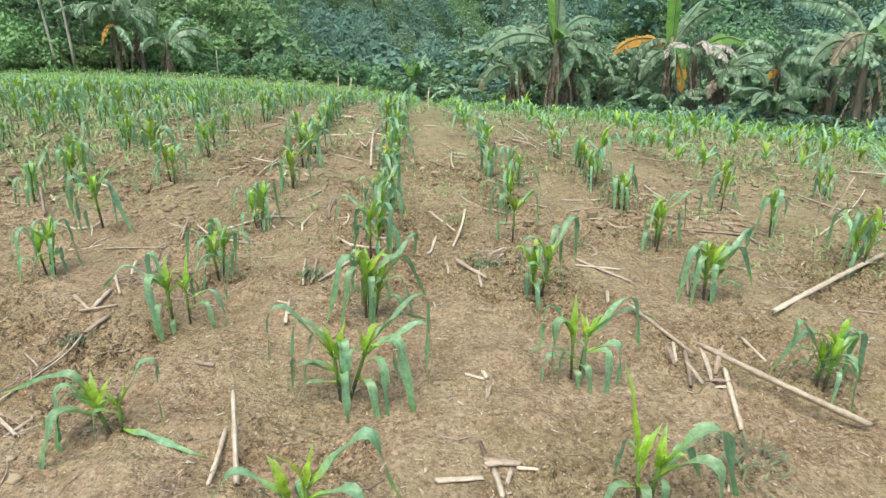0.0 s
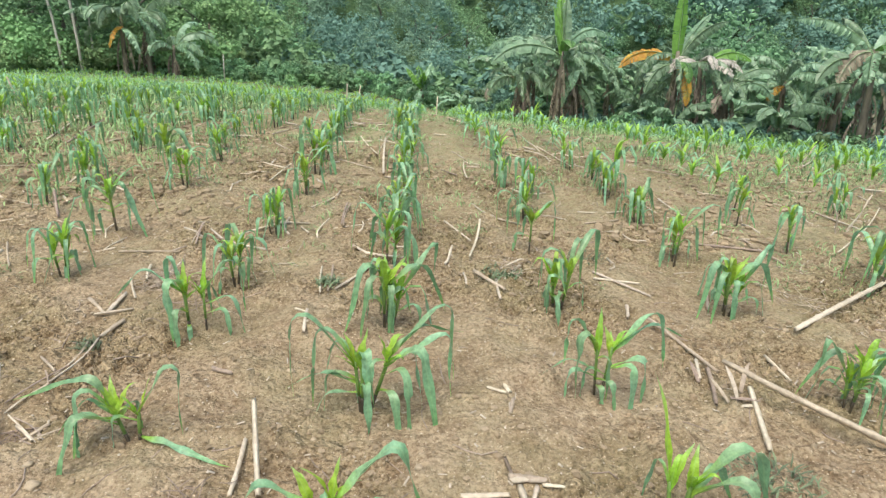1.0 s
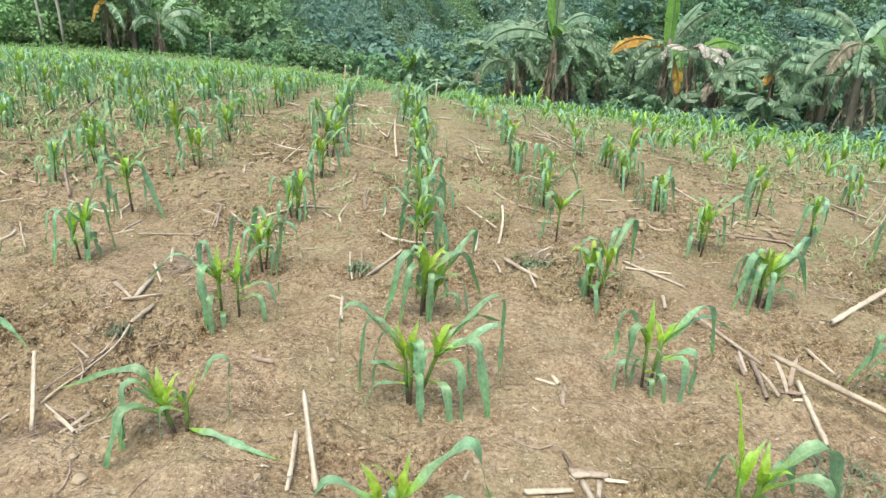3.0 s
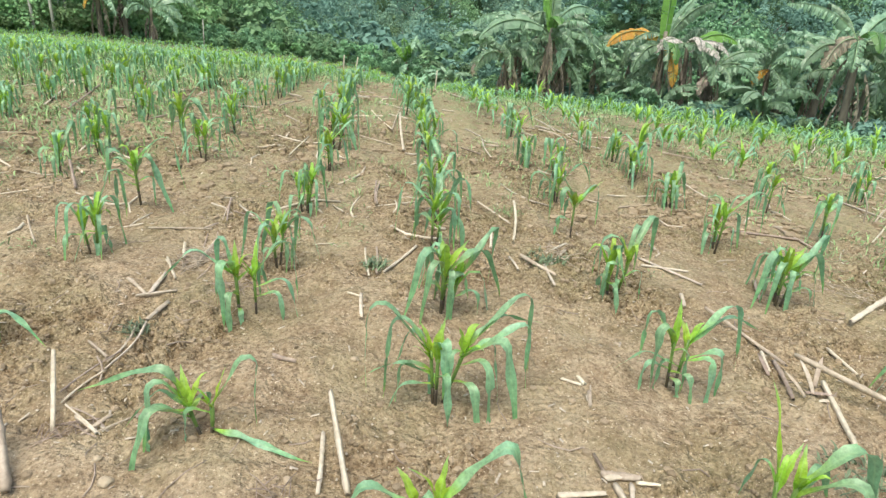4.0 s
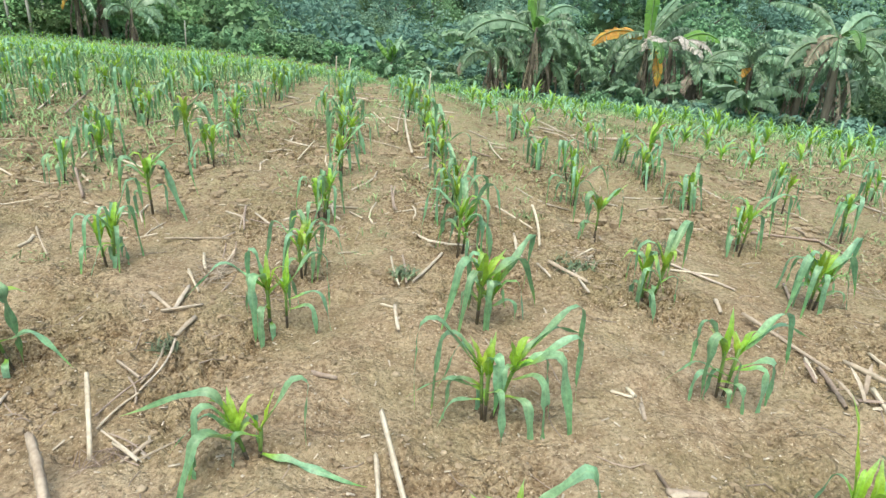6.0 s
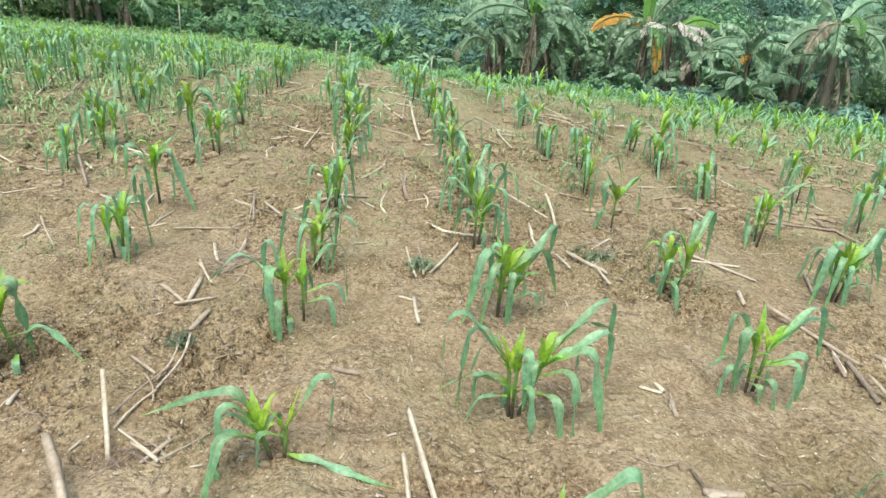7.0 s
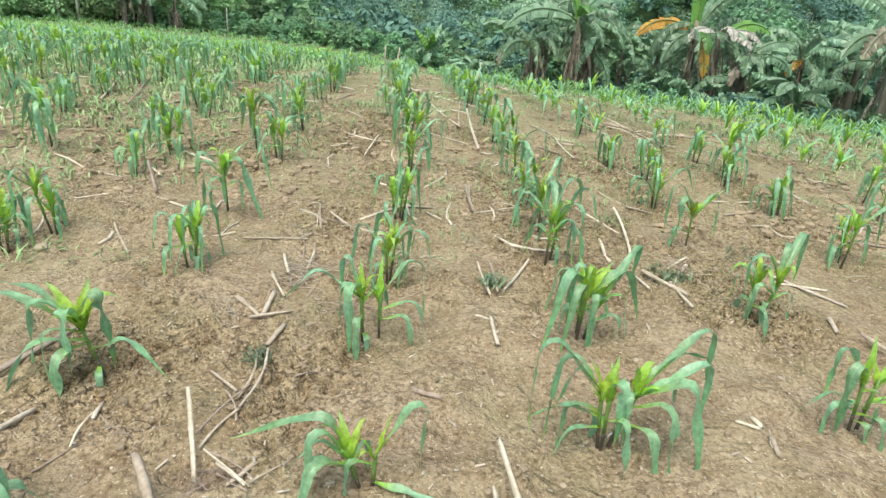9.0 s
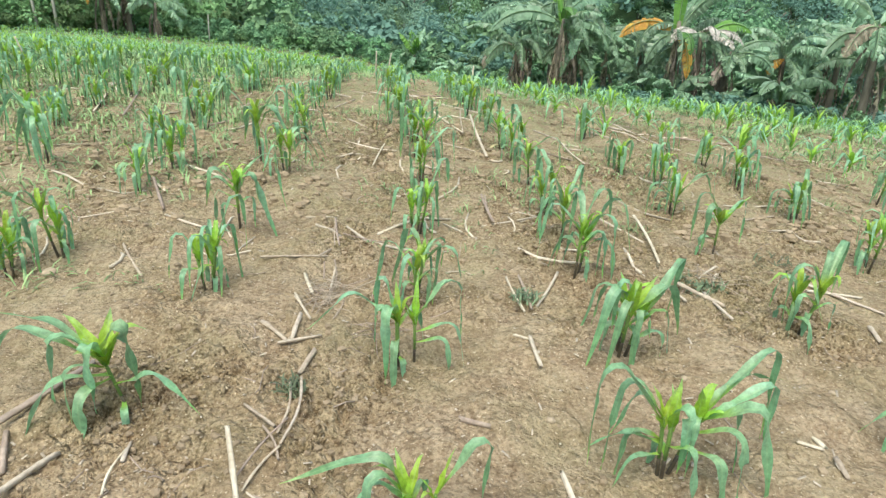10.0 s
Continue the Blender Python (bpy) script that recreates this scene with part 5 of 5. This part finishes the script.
def bush(seed, r, tall, mat, clumps=16, per=40, size=0.2, label=""):
    g = random.Random(seed)
    st = ([], [])
    crown(g, st, (0, 0, tall * 0.42), (r, r, tall * 0.55), clumps, per, size)
    root = link_mesh("bush", *st, mat)
    return tagged(root, label, "bush", "field edge bushes")


TREES = [tree("tree", 200, 7.5, 2.9, TREE_A, label="broad leafy green tree in the valley wood"),
         tree("tree", 201, 8.5, 3.1, TREE_B, label="dark green dense forest tree"),
         tree("tree", 202, 6.5, 2.7, TREE_C, label="light green leafy tree in the valley wood"),
         tree("tree", 203, 9.0, 3.3, TREE_D, label="tall forest tree, its green tinted bluish for haze"),
         tree("tree", 204, 7.0, 2.9, TREE_B, size=0.19, clumps=64, label="dark broad-leaved forest tree"),
         tree("bamboo_clump", 205, 8.5, 3.0, TREE_E, size=0.19, clumps=70, per=64, droop=0.7, label="feathery grey-green bamboo clump")]
BUSHES = [bush(300, 1.3, 1.5, TREE_A, clumps=24, per=50, size=0.15, label="low green bush at the field's edge"),
          bush(301, 1.5, 1.9, TREE_B, clumps=26, per=50, size=0.15, label="dark green bush at the field's edge"),
          bush(302, 1.2, 1.2, TREE_C, size=0.16, label="low light-green scrub at the field's edge"),
          bush(304, 3.0, 2.3, TREE_C, clumps=64, per=60, size=0.14, label="dense light-green scrub on the bank"),
          bush(303, 1.4, 1.7, TREE_D, size=0.18, label="broad-leaved bluish-green bush at the field's edge")]
first = set()


def grow(kinds, i, x, y, k, turn):
    m = pose(x, y, ground_z(x, y) - 0.1, 0, 0, turn)
    src = kinds[i]
    if src.name in first:
        ob = copy_thing(src, m)
    else:
        first.add(src.name)
        ob = src
        ob.matrix_basis = m
    ob.scale = (k, k, k * (0.9 + 0.2 * ((i * 7 + int(turn)) % 10) / 10))


rng = random.Random(77)
spots = []
tries = 0
while len(spots) < 138 and tries < 6000:
    tries += 1
    az, r = rng.uniform(-48, 46), 37 + 60 * rng.random() ** 1.4
    x, y = r * math.sin(radians(az)), r * math.cos(radians(az))
    gap = 2.4 + 0.02 * (r - 37)
    if any(math.hypot(x - a, y - b) < gap for a, b in spots) or (r < 46 and -9 < x < 16):
        continue
    spots.append((x, y))
    if az < -8 and r < 60:
        i = rng.choice((2, 2, 0) if az < -31 else (0, 1, 1, 4, 2))
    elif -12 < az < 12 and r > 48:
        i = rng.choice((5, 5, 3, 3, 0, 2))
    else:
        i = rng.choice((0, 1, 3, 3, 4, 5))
    grow(TREES, i, x, y, rng.uniform(0.75, 1.15), rng.uniform(0, 360))
for i in range(190):
    az = rng.uniform(-46, 46)
    r = reach(math.sin(radians(az)), math.cos(radians(az))) + 1.0 + 7.5 * rng.random() ** 1.3
    x, y = r * math.sin(radians(az)), r * math.cos(radians(az))
    grow(BUSHES, rng.choice((0, 1, 2, 4) if az > 5 else (0, 1, 1, 2)), x, y, rng.uniform(0.55, 1.0), rng.uniform(0, 360))

for i in range(64):
    az = rng.uniform(3, 40)
    r = reach(math.sin(radians(az)), math.cos(radians(az))) + (0.4 + 1.0 * rng.random() if i % 2 else 0.3 + 4.0 * rng.random())
    grow(BUSHES, rng.choice((0, 4, 4, 2)), r * math.sin(radians(az)), r * math.cos(radians(az)), rng.uniform(0.45, 0.8), rng.uniform(0, 360))
for i in range(70):
    az, r = rng.uniform(-46, -16 if i % 2 else -27), rng.uniform(35.2, 40.5)
    k = rng.uniform(0.4, 0.6) if r < 36.5 else rng.uniform(0.7, 1.25)
    grow(BUSHES, rng.choice((3, 3, 3, 2)), r * math.sin(radians(az)), r * math.cos(radians(az)), k, rng.uniform(0, 360))
for i in range(16):
    az = rng.uniform(27, 42)
    r = reach(math.sin(radians(az)), math.cos(radians(az))) + rng.uniform(0.5, 1.0)
    grow(BUSHES, rng.choice((0, 2, 4)), r * math.sin(radians(az)), r * math.cos(radians(az)), rng.uniform(0.75, 1.05), rng.uniform(0, 360))
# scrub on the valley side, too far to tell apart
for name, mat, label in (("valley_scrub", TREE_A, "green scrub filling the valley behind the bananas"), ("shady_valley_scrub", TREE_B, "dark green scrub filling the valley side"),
                         ("bluish_valley_scrub", TREE_D, "scrub filling the valley side, its green tinted bluish for haze")):
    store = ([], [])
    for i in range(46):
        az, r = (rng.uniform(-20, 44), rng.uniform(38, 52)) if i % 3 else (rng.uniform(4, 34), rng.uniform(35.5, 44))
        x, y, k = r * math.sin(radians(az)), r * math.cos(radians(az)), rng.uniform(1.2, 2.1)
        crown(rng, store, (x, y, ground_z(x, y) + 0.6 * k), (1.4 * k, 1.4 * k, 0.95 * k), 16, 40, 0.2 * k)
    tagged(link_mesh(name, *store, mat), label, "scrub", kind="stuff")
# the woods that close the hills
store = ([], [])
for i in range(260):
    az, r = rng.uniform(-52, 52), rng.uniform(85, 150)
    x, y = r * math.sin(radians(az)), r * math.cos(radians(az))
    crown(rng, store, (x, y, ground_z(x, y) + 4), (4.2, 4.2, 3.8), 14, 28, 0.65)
tagged(link_mesh("far_woods", *store, TREE_D), "woods covering the far hillside, their green tinted bluish for haze", "woods", kind="stuff")
for t in TREES + BUSHES:
    if t.name not in first:
        t.location = (-40, 48, ground_z(-40, 48))


def pale_trunk(x, y, tall, lean, r=0.07):
    v, f = tube([(lean * s * s * tall, 0.02 * math.sin(5 * s), tall * s - 0.2) for s in (0, 0.2, 0.4, 0.6, 0.8, 1)], [r * (1.2 - 0.5 * s) for s in (0, 0.2, 0.4, 0.6, 0.8, 1)], 8)
    root = new("slender_tree")
    root.location = (x, y, ground_z(x, y))
    link_mesh("trunk", v, f, BARK_PALE, root)
    st = ([], [])
    crown(random.Random(int(x * 10)), st, (lean * tall, 0, tall * 1.02), (1.3, 1.3, 0.9), 14, 40, 0.22)
    link_mesh("crown", *st, TREE_A, root)
    tagged(root, "slender pale-barked tree at the field's edge", "tree", "slender trees")


def post(x, y, tall):
    v, f = tube([(0, 0, -0.2), (0.01, 0, tall * 0.5), (0.03, 0.01, tall)], [0.028, 0.026, 0.022], 8)
    ob = link_mesh("wooden_post", v, f, BARK_PALE)
    ob.location = (x, y, ground_z(x, y))
    tagged(ob, "weathered pale wooden post at the field's edge", "post")


post(-8.8, 32.2, 1.3)


def palm(x, y, tall, seed):
    """A coconut palm: a slim trunk and feather fronds."""
    g = random.Random(seed)
    root = new("palm_tree")
    root.location = (x, y, ground_z(x, y))
    v, f = tube([(0.05 * i, 0, tall * i / 6 - 0.2) for i in range(7)], [0.16 - 0.012 * i for i in range(7)], 9)
    link_mesh("trunk", v, f, BARK, root)
    for i in range(15):
        az = i * 2.4 + g.uniform(-0.2, 0.2)
        p0, p1, length = g.uniform(10, 75), g.uniform(-80, -20), g.uniform(2.4, 3.2)
        p = Vector((0.3, 0, tall))
        rib, st = [], ([], [])
        for k in range(23):
            el = radians(p0 + (p1 - p0) * (k / 22) ** 1.2)
            d = Vector((math.cos(az) * math.cos(el), math.sin(az) * math.cos(el), math.sin(el)))
            rib.append(tuple(p))
            if k > 3:
                for sg in (-1, 1):
                    v, f = leaf_strip(g, tuple(p), az + sg * 0.9, 0.75 * math.sin(math.pi * (k + 2) / 26) + 0.15, 0.05, math.degrees(el) * 0.6 - 5, -65, 1.0, segs=3, cols=1)
                    merge(st, v, f)
            p = p + d * (length / 22)
        frond = link_mesh("frond", *st, TREE_D, root)
        v, f = tube(rib, [0.025 * (1 - k / 26) for k in range(23)], 5)
        link_mesh("midrib", v, f, RIB, frond)
    tagged(root, "grey-green coconut palm in the wood's edge", "palm tree")


palm(21.5, 37.5, 4.0, 5)
palm(19.0, 39.5, 3.4, 6)

pale_trunk(-15.8, 31.2, 6.5, -0.12, 0.055)
pale_trunk(-15.1, 31.5, 7.0, -0.06, 0.06)
pale_trunk(-15.1, 32.7, 6.0, 0.05, 0.045)
